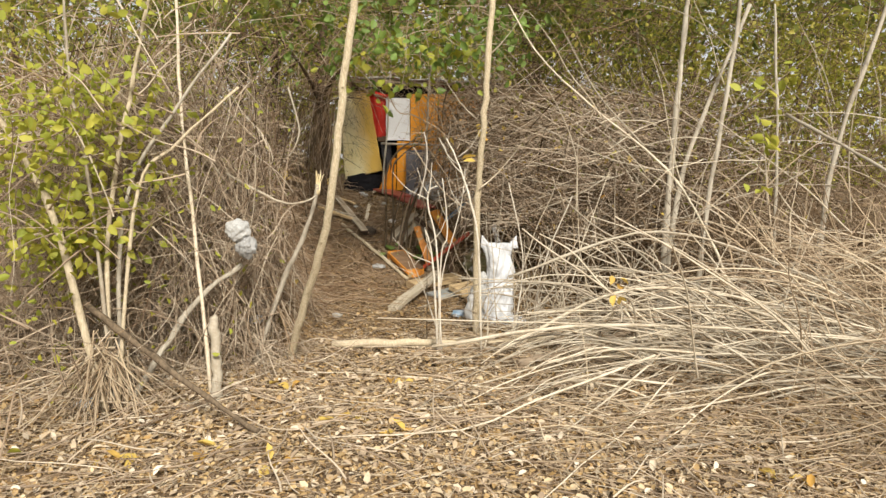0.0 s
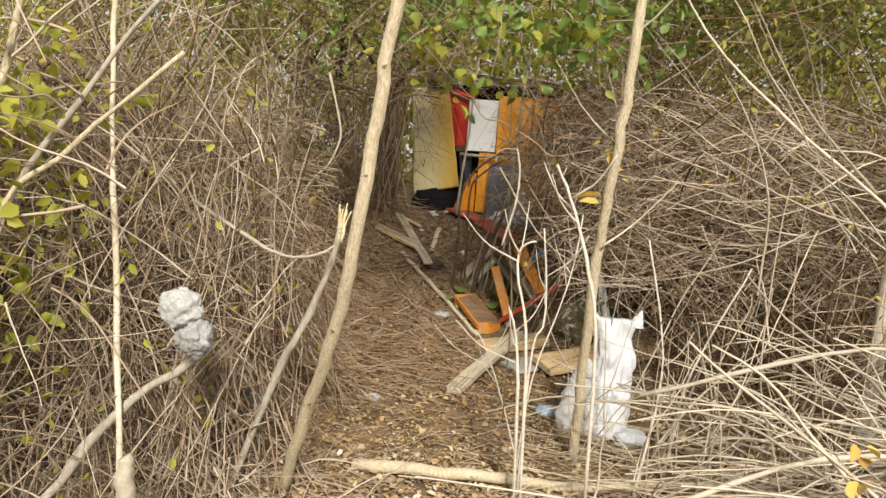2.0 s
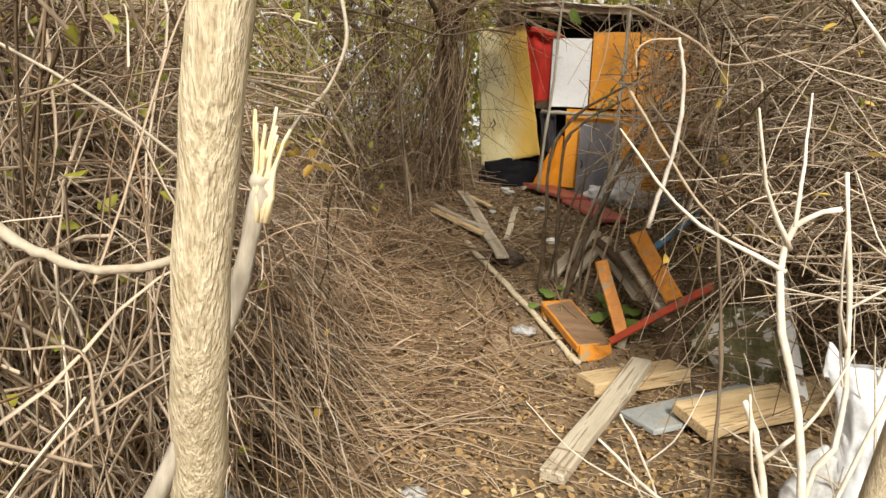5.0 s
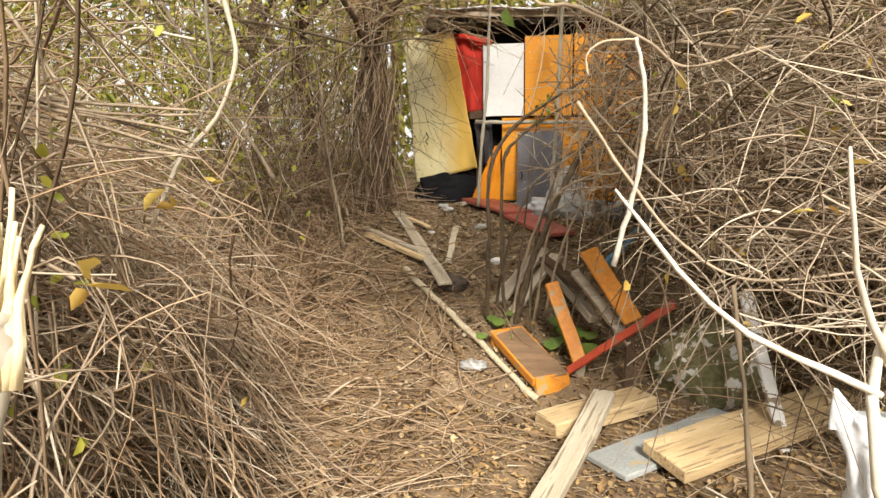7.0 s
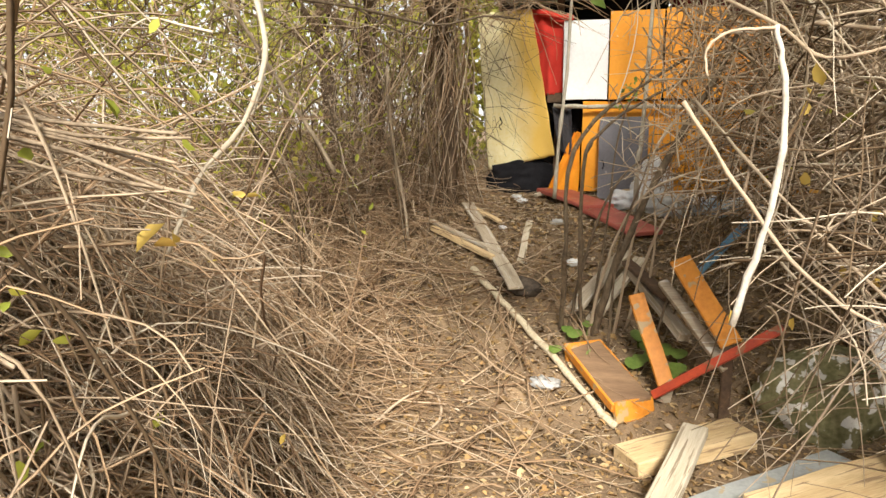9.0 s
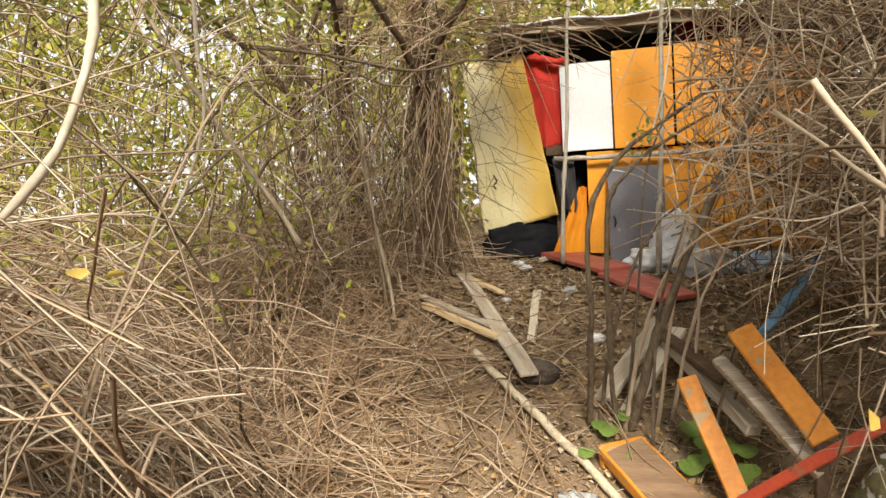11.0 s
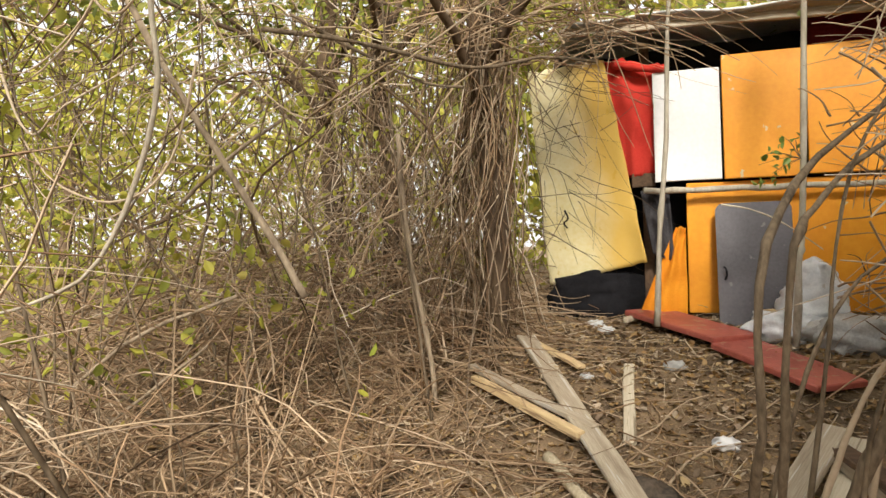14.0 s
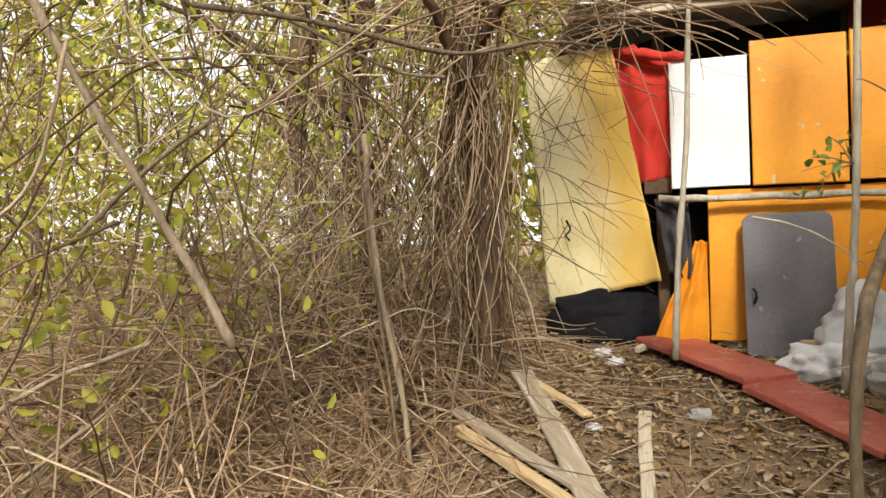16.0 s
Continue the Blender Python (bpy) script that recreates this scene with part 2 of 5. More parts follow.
M_CHAR = mat("charred_stump", (0.03, 0.025, 0.02), (0.12, 0.09, 0.065), 14, 70, 0.9, 0.8)

# ---- building helpers ----
rng = np.random.default_rng(7)
GY = [-80, 0, 7.2, 7.9, 8.4, 9.0, 9.65, 10.2, 10.7, 11.5, 80]
GZ = [0, 0, 0, 0.05, 0.25, 0.56, 0.82, 0.92, 0.98, 1.0, 1.3]


def ground_z(x, y):
    x, y = np.asarray(x, float), np.asarray(y, float)
    return np.interp(y, GY, GZ) + 0.02 * np.sin(2.1 * x + 0.7 * y) * np.cos(1.7 * y - x) + 0.008 * np.sin(9 * x + 3 * y) * np.sin(7 * y - 4 * x)


def gz(x, y):
    return float(ground_z(x, y))


def mesh_arrays(name, verts, quads, material, smooth=True):
    """A mesh from arrays of places and of four-cornered faces."""
    me = bpy.data.meshes.new(name)
    verts, quads = np.asarray(verts, np.float32).reshape(-1, 3), np.asarray(quads, np.int32).reshape(-1, 4)
    me.vertices.add(len(verts))
    me.vertices.foreach_set("co", verts.ravel())
    me.loops.add(quads.size)
    me.loops.foreach_set("vertex_index", quads.ravel())
    me.polygons.add(len(quads))
    me.polygons.foreach_set("loop_start", np.arange(0, quads.size, 4, dtype=np.int32))
    me.polygons.foreach_set("use_smooth", np.full(len(quads), smooth))
    me.update(calc_edges=True)
    me.materials.append(material)
    return me


def thing(name, label, category, at=(0, 0, 0), group="", kind=""):
    """An empty at a thing's base, which parents its parts."""
    ob = new(name)
    ob.location, ob.empty_display_size = at, 0.1
    return tagged(ob, label, category, group, kind)


def under(name, me, parent, label=""):
    """A mesh, built in world places, as a part of a thing."""
    ob = new(name, me)
    ob.parent = parent
    top = parent
    off = Vector(top.location)
    while top.parent:
        top = top.parent
        off += Vector(top.location)
    ob.location = -off if parent.parent is None else (0, 0, 0)
    return tagged(ob, label)


def alone(name, me, label, category, group="", kind=""):
    return tagged(new(name, me), label, category, group, kind)


def tube_arrays(P, R, sides=3):
    """Tubes of T strands with S places each."""
    T, S = P.shape[:2]
    d = np.gradient(P, axis=1)
    d /= np.linalg.norm(d, axis=2, keepdims=True) + 1e-9
    ref = np.where(np.abs(d[:, :1, 2:3]) > 0.8, np.array([[[1.0, 0.1, 0]]]), np.array([[[0.05, 0, 1.0]]]))
    u = np.cross(d, np.broadcast_to(ref, d.shape))
    u /= np.linalg.norm(u, axis=2, keepdims=True) + 1e-9
    v = np.cross(d, u)
    a = np.arange(sides) * 2 * np.pi / sides
    V = P[:, :, None] + R[:, :, None, None] * (np.cos(a)[:, None] * u[:, :, None] + np.sin(a)[:, None] * v[:, :, None])
    i = np.arange(T)[:, None, None] * S * sides + np.arange(S - 1)[None, :, None] * sides
    j = np.arange(sides)[None, None]
    k = (j + 1) % sides
    Q = np.stack([i + j, i + k, i + sides + k, i + sides + j], axis=-1)
    return V.reshape(-1, 3), Q.reshape(-1, 4)


def arcs(p0, d, L, droop=0.3, wob=0.12, S=9, floor=True):
    """Strands that leave p0 along d, sag and wander."""
    T = len(p0)
    d = d / (np.linalg.norm(d, axis=1, keepdims=True) + 1e-9)
    L = np.broadcast_to(L, (T,))
    s = np.linspace(0, 1, S)[None, :, None]
    P = p0[:, None] + d[:, None] * L[:, None, None] * s
    P[:, :, 2] -= (np.broadcast_to(droop, (T,)) * L)[:, None] * s[:, :, 0] ** 2
    step = rng.normal(0, 1, (T, S, 3)) * (wob * L / S)[:, None, None]
    step[:, 0] = 0
    P += np.cumsum(step + 0.6 * np.cumsum(step, axis=1) / 2, axis=1)
    for _ in range(2):
        P[:, 1:-1] = 0.25 * P[:, :-2] + 0.5 * P[:, 1:-1] + 0.25 * P[:, 2:]
    if floor:
        low = ground_z(P[:, :, 0], P[:, :, 1]) + 0.012
        P[:, :, 2] = np.maximum(P[:, :, 2], low + rng.uniform(0, 0.03, (T, 1)))
    return P


CY = [0, 2, 4, 5, 6.5, 7.2, 8.3, 9.2, 10.6, 12]
CL = [-1.1, -1.2, -1.25, -1.02, -1.22, -1.5, -1.8, -1.75, -1.5, -1.3]
CR = [1.2, 0.9, 0.5, 0.12, -0.05, -0.28, -0.22, -0.15, 0.3, 0.5]


def keep_clear(P, top=2.35, low=0.22):
    """The strands that leave the trodden way open."""
    x, y, z = P[:, :, 0], P[:, :, 1], P[:, :, 2]
    h = z - ground_z(x, y)
    bad = (x > np.interp(y, CY, CL)) & (x < np.interp(y, CY, CR)) & (y < 10.9) & (h > low) & (z < top)
    return P[~bad.any(axis=1)]


def strands(name, P, r0, r1, material, parent=None, sides=3, label="", category="", spread=0.55):
    T, S = P.shape[:2]
    R = np.linspace(1, r1 / r0, S)[None] * r0 * rng.uniform(1 - spread, 1 + spread, (T, 1))
    V, Q = tube_arrays(P, R, sides)
    me = mesh_arrays(name, V, Q, material)
    return tagged(under(name, me, parent, label), kind="stuff") if parent else alone(name, me, label, category, kind="stuff")


def spline(points, S=16):
    """A smooth line through a few places."""
    p = np.array(points, float)
    p = np.vstack([2 * p[0] - p[1], p, 2 * p[-1] - p[-2]])
    out = []
    for t in np.linspace(0, len(p) - 3 - 1e-6, S):
        i, f = int(t), t - int(t)
        a, b, c, e = p[i:i + 4]
        out.append(0.5 * (2 * b + (c - a) * f + (2 * a - 5 * b + 4 * c - e) * f * f + (3 * b - a - 3 * c + e) * f ** 3))
    return np.array(out)


def stem(name, points, r0, r1, material, parent=None, label="", category="", S=18, sides=8, knots=0.12, group=""):
    """One limb, tapered, uneven and closed at its ends."""
    P = spline(points, S)
    P[1:-1] += rng.normal(0, min(r0 * 0.18, 0.004), (S - 2, 3))
    R = np.linspace(r0, r1, S) * (1 + rng.normal(0, knots, S))
    P = np.vstack([P[:1], P, P[-1:]])
    P[0] -= (P[2] - P[1]) * 0.02
    P[-1] += (P[-2] - P[-3]) * 0.02
    R = np.concatenate([[r0 * 0.02], R, [r1 * 0.02]])
    V, Q = tube_arrays(P[None], R[None], sides)
    me = mesh_arrays(name, V, Q, material)
    return under(name, me, parent, label) if parent else alone(name, me, label, category, group)


def leaf_arrays(P, size, flat=0.0, wide=0.62):
    """Folded pointed leaves at the places P."""
    N = len(P)
    s = (np.broadcast_to(size, (N,)) * rng.uniform(0.6, 1.3, N))[:, None]
    d = rng.normal(0, 1, (N, 3))
    d[:, 2] = d[:, 2] * (1 - flat) - 0.35 * (1 - flat)
    d /= np.linalg.norm(d, axis=1, keepdims=True)
    n = rng.normal(0, 1, (N, 3)) * (1 - flat)
    n[:, 2] += 0.6 + flat * 2
    u = np.cross(d, n)
    u /= np.linalg.norm(u, axis=1, keepdims=True) + 1e-9
    n = np.cross(u, d)
    w, f = s * wide * 0.5, s * rng.uniform(0.04, 0.22, (N, 1))
    V = np.stack([P, P + d * s * 0.3 + u * w * 0.85 + n * f, P + d * s * 0.68 + u * w * 0.75 + n * f, P + d * s - n * f * 0.5, P + d * s * 0.68 - u * w * 0.75 + n * f, P + d * s * 0.3 - u * w * 0.85 + n * f], axis=1)
    i = np.arange(N)[:, None] * 6
    Q = np.concatenate([i + np.array([[0, 1, 2, 3]]), i + np.array([[3, 4, 5, 0]])], axis=1)
    return V.reshape(-1, 3), Q.reshape(-1, 4)


def leaves(name, P, size, material, parent=None, label="", category="", flat=0.0, wide=0.62):
    V, Q = leaf_arrays(np.asarray(P, float), size, flat, wide)
    me = mesh_arrays(name, V, Q, material)
    return tagged(under(name, me, parent, label), kind="stuff") if parent else alone(name, me, label, category, kind="stuff")


def on_strands(P, n, jitter=0.03, start=0.3):
    T, S = P.shape[:2]
    i, j = rng.integers(0, T, n), rng.integers(int(S * start), S, n)
    return P[i, j] + rng.normal(0, jitter, (n, 3))


def box_mesh(name, sx, sy, sz, material, bevel=0.004, cuts=6, warp=0.002):
    """A board: x its length, y its width, z its thickness, base at z = 0; edges broken, faces a little warped."""
    bm = bmesh.new()
    bmesh.ops.create_cube(bm, size=1)
    for v in bm.verts:
        v.co = Vector((v.co.x * sx, v.co.y * sy, (v.co.z + 0.5) * sz))
    long_edges = [e for e in bm.edges if abs((e.verts[0].co - e.verts[1].co).x) > sx * 0.9]
    if cuts:
        bmesh.ops.subdivide_edges(bm, edges=long_edges, cuts=cuts)
    if bevel:
        sharp = [e for e in bm.edges if len(e.link_faces) == 2 and e.calc_face_angle(0) > 0.8]
        bmesh.ops.bevel(bm, geom=sharp, offset=bevel, segments=1, affect="EDGES")
    for v in bm.verts:
        k = noise.noise_vector(v.co * 3.1 + Vector((sx * 9, sy * 7, sz * 31)))
        v.co += Vector((k.x * warp * 2, k.y * warp * 2, k.z * warp * 2))
    me = bpy.data.meshes.new(name)
    bm.to_mesh(me)
    bm.free()
    me.materials.append(material)
    return me


def laid(a, b, up=(0, 0, 1)):
    """The pose of a board whose length runs from a to b and whose face looks along up."""
    a, b, up = Vector(a), Vector(b), Vector(up)
    x = (b - a).normalized()
    y = up.cross(x).normalized()
    z = x.cross(y)
    m = Matrix((x, y, z)).transposed().to_4x4()
    m.translation = (a + b) / 2
    return m


def board(name, a, b, width, thick, material, label, category, up=(0, 0, 1), warp=0.004, group=""):
    ob = alone(name, box_mesh(name, (Vector(b) - Vector(a)).length, width, thick, material, min(0.005, thick * 0.25), 8, warp), label, category, group)
    ob.matrix_world = laid(a, b, up)
    return ob


def sub_board(name, a, b, width, thick, material, parent, up=(0, 0, 1), label="", warp=0.003):
    me = box_mesh(name, (Vector(b) - Vector(a)).length, width, thick, material, min(0.004, thick * 0.25), 5, warp)
    me.transform(laid(a, b, up))
    return under(name, me, parent, label)


def crumpled(name, centre, rings, material, amp=0.03, scale=7.0, seg=40, squash=0.6, seed=0.0):
    """A bag: rings of (dx, dy, z, half width, half depth) from bottom to top, folded by noise."""
    steps = 10
    rows = []
    for a, b in zip(rings[:-1], rings[1:]):
        for k in range(steps):
            f = k / steps
            rows.append([p + (q - p) * f for p, q in zip(a, b)])
    rows.append(list(rings[-1]))
    V = []
    for dx, dy, z, rx, ry in rows:
        for k in range(seg):
            t = 2 * math.pi * k / seg
            p = Vector((dx + rx * math.cos(t), dy + ry * math.sin(t), z))
            q = Vector((p.x, p.y, p.z * squash)) * scale + Vector((seed, seed * 2, 0))
            fold = noise.noise(q) + 0.5 * abs(noise.noise(q * 2.3)) * 2 - 0.5 + 0.3 * noise.noise(q * 5)
            out = Vector((math.cos(t), math.sin(t), 0.4 * noise.noise(q * 1.7)))
            p += out * fold * amp * min(1, rx * 12)
            V.append(Vector(centre) + p)
    n = len(rows)
    Q = [(i * seg + k, i * seg + (k + 1) % seg, (i + 1) * seg + (k + 1) % seg, (i + 1) * seg + k) for i in range(n - 1) for k in range(seg)]
    return mesh_arrays(name, [tuple(v) for v in V], Q, material)


def cloth(name, tl, tr, br, bl, material, fold=0.02, waves=4.0, nx=30, ny=34, thick=0.004, seed=0.0, bend=None):
    """A hanging sheet between four corners, with folds, as a closed thin slab."""
    tl, tr, br, bl = (Vector(p) for p in (tl, tr, br, bl))
    n = (tr - tl).cross(bl - tl).normalized()
    V = []
    for side in (0, 1):
        for j in range(ny + 1):
            for i in range(nx + 1):
                u, v = i / nx, j / ny
                p = (tl * (1 - u) + tr * u) * (1 - v) + (bl * (1 - u) + br * u) * v
                w = math.sin(u * waves * math.pi + 1.5 * noise.noise((u * 2 + seed, v * 2, 0))) * 0.6 + noise.noise((u * 4 + seed, v * 4, 3))
                p = p + n * (fold * w + side * thick)
                if bend:
                    p = p + Vector(bend) * (u - 0.5) ** 2 * 4
                e = 0.012 * noise.noise((u * 9, v * 9, seed + 7))
                if i in (0, nx) or j in (0, ny):
                    p = p + (br - tl) * e
                V.append(tuple(p))
    m = (nx + 1) * (ny + 1)
    at = lambda i, j, s: s * m + j * (nx + 1) + i
    Q = []
    for j in range(ny):
        for i in range(nx):
            Q.append((at(i, j, 0), at(i + 1, j, 0), at(i + 1, j + 1, 0), at(i, j + 1, 0)))
            Q.append((at(i, j, 1), at(i, j + 1, 1), at(i + 1, j + 1, 1), at(i + 1, j, 1)))
    for i in range(nx):
        Q.append((at(i, 0, 0), at(i, 0, 1), at(i + 1, 0, 1), at(i + 1, 0, 0)))
        Q.append((at(i, ny, 0), at(i + 1, ny, 0), at(i + 1, ny, 1), at(i, ny, 1)))
    for j in range(ny):
        Q.append((at(0, j, 0), at(0, j + 1, 0), at(0, j + 1, 1), at(0, j, 1)))
        Q.append((at(nx, j, 0), at(nx, j, 1), at(nx, j + 1, 1), at(nx, j + 1, 0)))
    return mesh_arrays(name, V, Q, material)


def lump(name, centre, size, material, amp=0.25, scale=2.5, detail=4, seed=0.0):
    """A rounded uneven lump: a rock, a crumpled wad."""
    bm = bmesh.new()
    bmesh.ops.create_icosphere(bm, subdivisions=detail, radius=1)
    for v in bm.verts:
        q = v.co * scale + Vector((seed, 0, seed))
        k = 1 + amp * (noise.noise(q) + 0.5 * noise.noise(q * 2.1) + 0.3 * noise.noise(q * 4.5))
        v.co = Vector((v.co.x * size[0], v.co.y * size[1], v.co.z * size[2])) * k + Vector(centre)
    me = bpy.data.meshes.new(name)
    bm.to_mesh(me)
    bm.free()
    me.polygons.foreach_set("use_smooth", [True] * len(me.polygons))
    me.materials.append(material)
    return me


def spots(n, x0, x1, y0, y1, z0=0.0, z1=0.0, edge=None):
    """Random places in a box, heights above the ground."""
    x, y = rng.uniform(x0, x1, n), rng.uniform(y0, y1, n)
    return np.stack([x, y, ground_z(x, y) + rng.uniform(z0, max(z1, z0 + 1e-6), n)], axis=1)


def soft_spots(n, x0, x1, y0, y1, z0, z1):
    """Random places whose crowd thins out past the box's edges."""
    p = spots(n, x0, x1, y0, y1)
    p[:, :2] += rng.normal(0, 0.5, (n, 2))
    p[:, 2] = ground_z(p[:, 0], p[:, 1]) + rng.uniform(z0, z1, n)
    return p


def headings(n, mean, spread):
    return np.array(mean, float)[None] + rng.normal(0, 1, (n, 3)) * np.array(spread, float)[None]

# ---- ground ----
gx = np.unique(np.concatenate([np.linspace(-300, -40, 10), np.linspace(-40, -5, 24), np.arange(-5, 5, 0.07), np.linspace(5, 40, 24), np.linspace(40, 300, 10)]))
gy = np.unique(np.concatenate([np.linspace(-300, -20, 10), np.linspace(-20, 1, 20), np.arange(1, 12.5, 0.07), np.linspace(12.5, 40, 20), np.linspace(40, 300, 10)]))
X, Y = np.meshgrid(gx, gy)
Z = ground_z(X, Y) + rng.normal(0, 0.004, X.shape)
nx = len(gx)
ii, jj = np.meshgrid(np.arange(nx - 1), np.arange(len(gy) - 1))
k0 = (jj * nx + ii).ravel()
alone("ground", mesh_arrays("ground", np.stack([X, Y, Z], -1), np.stack([k0, k0 + 1, k0 + nx + 1, k0 + nx], -1), M_SOIL), "brown bare soil under dry leaf litter", "ground", kind="structure")

P = np.concatenate([soft_spots(40000, -3.2, 3.4, 1.6, 5.4, 0.0, 0.025), soft_spots(24000, -2.6, 2.8, 1.6, 4.6, 0.0, 0.02), soft_spots(14000, -7, 7, -3, 6, 0.0, 0.02)])
leaves("leaf_litter", P, 0.012 + 0.036 * rng.uniform(0, 1, len(P)) ** 1.5, M_LITTER, None, "dry tan and brown leaf litter over the soil", "leaf litter", flat=0.55, wide=0.75)
P = np.concatenate([soft_spots(52000, -3.0, 2.0, 5.3, 10.9, 0.0, 0.018), soft_spots(8000, -6, 6, 5.5, 12, 0.0, 0.02)])
leaves("trodden_litter", P, 0.01 + 0.038 * rng.uniform(0, 1, len(P)) ** 1.7, M_LITTER2, None, "dark trodden leaf litter along the way", "leaf litter", flat=0.6, wide=0.75)
P = np.concatenate([soft_spots(9000, -3.0, 3.2, 1.8, 5.6, 0.006, 0.03), soft_spots(3600, -3.0, 2, 5.6, 10.9, 0.006, 0.02), spots(3000, -6, 6, -2, 6, 0.006, 0.03)])
strands("straw_litter", arcs(P, headings(len(P), (0, 0, 0.02), (1, 1, 0.06)), rng.uniform(0.04, 0.2, len(P)), 0.0, 0.3, 5), 0.0022, 0.001, M_STRAW, None, 3, "straw and thin broken twigs on the soil", "straw")

P = soft_spots(5200, -1.9, 0.4, 8.4, 10.5, 0.008, 0.022)
leaves("brown_dead_leaves", P, 0.012 + 0.04 * rng.uniform(0, 1, len(P)) ** 2.2, M_BROWNLEAF, None, "curled grey-brown dead leaves before the shelter", "leaves", flat=0.7, wide=0.62)
P = soft_spots(5200, -3.0, 3.2, 1.8, 5.0, 0.012, 0.035)
leaves("bleached_leaves", P, 0.05, M_PALELEAF, None, "bleached curled leaves over the litter", "leaves", flat=0.5, wide=0.6)
P = soft_spots(900, -3.0, 3.4, 1.9, 4.8, 0.015, 0.04)
strands("fallen_twig_mass", arcs(P, headings(len(P), (0, 0, 0.02), (1, 0.7, 0.05)), rng.uniform(0.15, 0.6, len(P)), 0.0, 0.25, 7), 0.004, 0.0018, M_ASH, None, 4, "pale fallen twigs over the litter", "twigs")

# ---- the shelter at the end of the way ----
hut = thing("shelter", "makeshift shelter of orange and white boards under a roof sheet", "shelter", (-0.3, 10.7, 0.98))
FY = 10.62


def panel(name, x0, x1, z0, z1, y, material, thick=0.018, label="", lean=0.0):
    a, b = (x0, y, (z0 + z1) / 2), (x1, y, (z0 + z1) / 2)
    return sub_board(name, a, b, z1 - z0, thick, material, hut, (0, -1, lean), label, warp=0.002)


panel("upper_panel", -0.56, -0.142, 1.76, 2.462, FY, M_ORANGE, 0.022, "glossy orange painted door panel", 0.01)
panel("upper_panel", -0.128, 0.32, 1.765, 2.47, FY + 0.004, M_ORANGE, 0.022, "glossy orange painted door panel", 0.01)
panel("upper_panel", 0.335, 0.95, 1.77, 2.4, FY + 0.01, M_ORANGE2, 0.022, "worn orange door panel")
panel("white_panel", -0.936, -0.57, 1.765, 2.405, FY + 0.012, M_WHITE, 0.018, "white laminated board")
panel("lower_panel", -0.765, 0.58, 1.0, 1.752, FY + 0.04, M_ORANGE, 0.022, "glossy orange painted board")
panel("lower_panel", 0.6, 1.0, 0.98, 1.74, FY + 0.05, M_ORANGE2, 0.022, "worn orange board")
panel("brown_rail", -1.07, -0.93, 1.75, 1.83, FY + 0.09, M_DWOOD, 0.03, "dark brown wooden rail")
for x in (-0.98, 0.98):
    sub_board("corner_post", (x, FY + 0.2, 0.95), (x, FY + 0.2, 2.62), 0.06, 0.06, M_DWOOD, hut, (0, -1, 0))
sub_board("back_wall", (-1.7, 12.2, 1.8), (1.0, 12.2, 1.8), 1.8, 0.03, M_DWOOD, hut, (0, -1, 0))
sub_board("side_wall", (-1.55, 11.0, 1.8), (-1.55, 12.2, 1.8), 1.8, 0.03, M_DWOOD, hut, (1, 0, 0))
sub_board("side_wall", (1.02, 10.7, 1.8), (1.02, 12.2, 1.8), 1.7, 0.03, M_DWOOD, hut, (-1, 0, 0))
under("roof", cloth("roof", (-1.75, 12.3, 2.84), (1.1, 12.3, 2.76), (1.1, 10.38, 2.62), (-1.4, 10.42, 2.7), M_TARP, 0.02, 7, 40, 20, 0.012), hut, "pale sagging roof sheet")
sub_board("roof_beam", (-1.45, 10.5, 2.655), (1.1, 10.5, 2.575), 0.045, 0.035, M_OLDWOOD, hut, (0, -1, 0), "weathered roof pole")
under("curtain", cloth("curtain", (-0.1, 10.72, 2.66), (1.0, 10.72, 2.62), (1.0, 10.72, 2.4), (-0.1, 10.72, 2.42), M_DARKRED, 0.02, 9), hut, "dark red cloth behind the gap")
# Black sheet that closes the inside behind the front boards.
under("inner_sheet", cloth("inner_sheet", (-1.52, 10.98, 2.6), (-0.1, 10.85, 2.62), (-0.1, 10.85, 1.0), (-1.52, 10.98, 1.0), M_BLACK, 0.03, 8), hut, "black sheet across the inside")
stem("rail_pole", [(-1.0, 10.57, 1.72), (-0.5, 10.56, 1.705), (0.0, 10.57, 1.7), (0.6, 10.57, 1.69)], 0.018, 0.015, M_GREYBARK, hut, "bare grey pole tied across", knots=0.05)

alone("yellow_sheet", cloth("yellow_sheet", (-1.68, 10.7, 2.5), (-1.21, 10.66, 2.52), (-0.995, 10.7, 1.3), (-1.6, 10.86, 1.16), M_YELLOW, 0.014, 1.4, 34, 44, 0.012, 2.0), "yellowed foam sheet hanging with a torn lower edge", "foam sheet")
alone("red_cloth", cloth("red_cloth", (-1.24, 10.69, 2.53), (-0.9, 10.66, 2.45), (-0.935, 10.67, 1.83), (-1.14, 10.71, 1.8), M_REDCLOTH, 0.022, 3, 30, 34, 0.006, 5.0), "bright red cloth hanging in folds beside the white board", "cloth")
stem("red_roll", [(-1.15, 10.65, 2.49), (-1.05, 10.62, 2.46), (-0.95, 10.61, 2.435), (-0.86, 10.6, 2.425)], 0.032, 0.024, M_REDCLOTH, None, "rolled red cloth end over the post", "cloth", S=14, sides=10)
alone("orange_cloth", cloth("orange_cloth", (-0.83, 10.63, 1.5), (-0.775, 10.62, 1.5), (-0.78, 10.57, 1.0), (-1.05, 10.55, 1.0), M_ORCLOTH, 0.03, 3, 24, 30, 0.006, 9.0), "orange cloth draped beside the panel", "cloth")
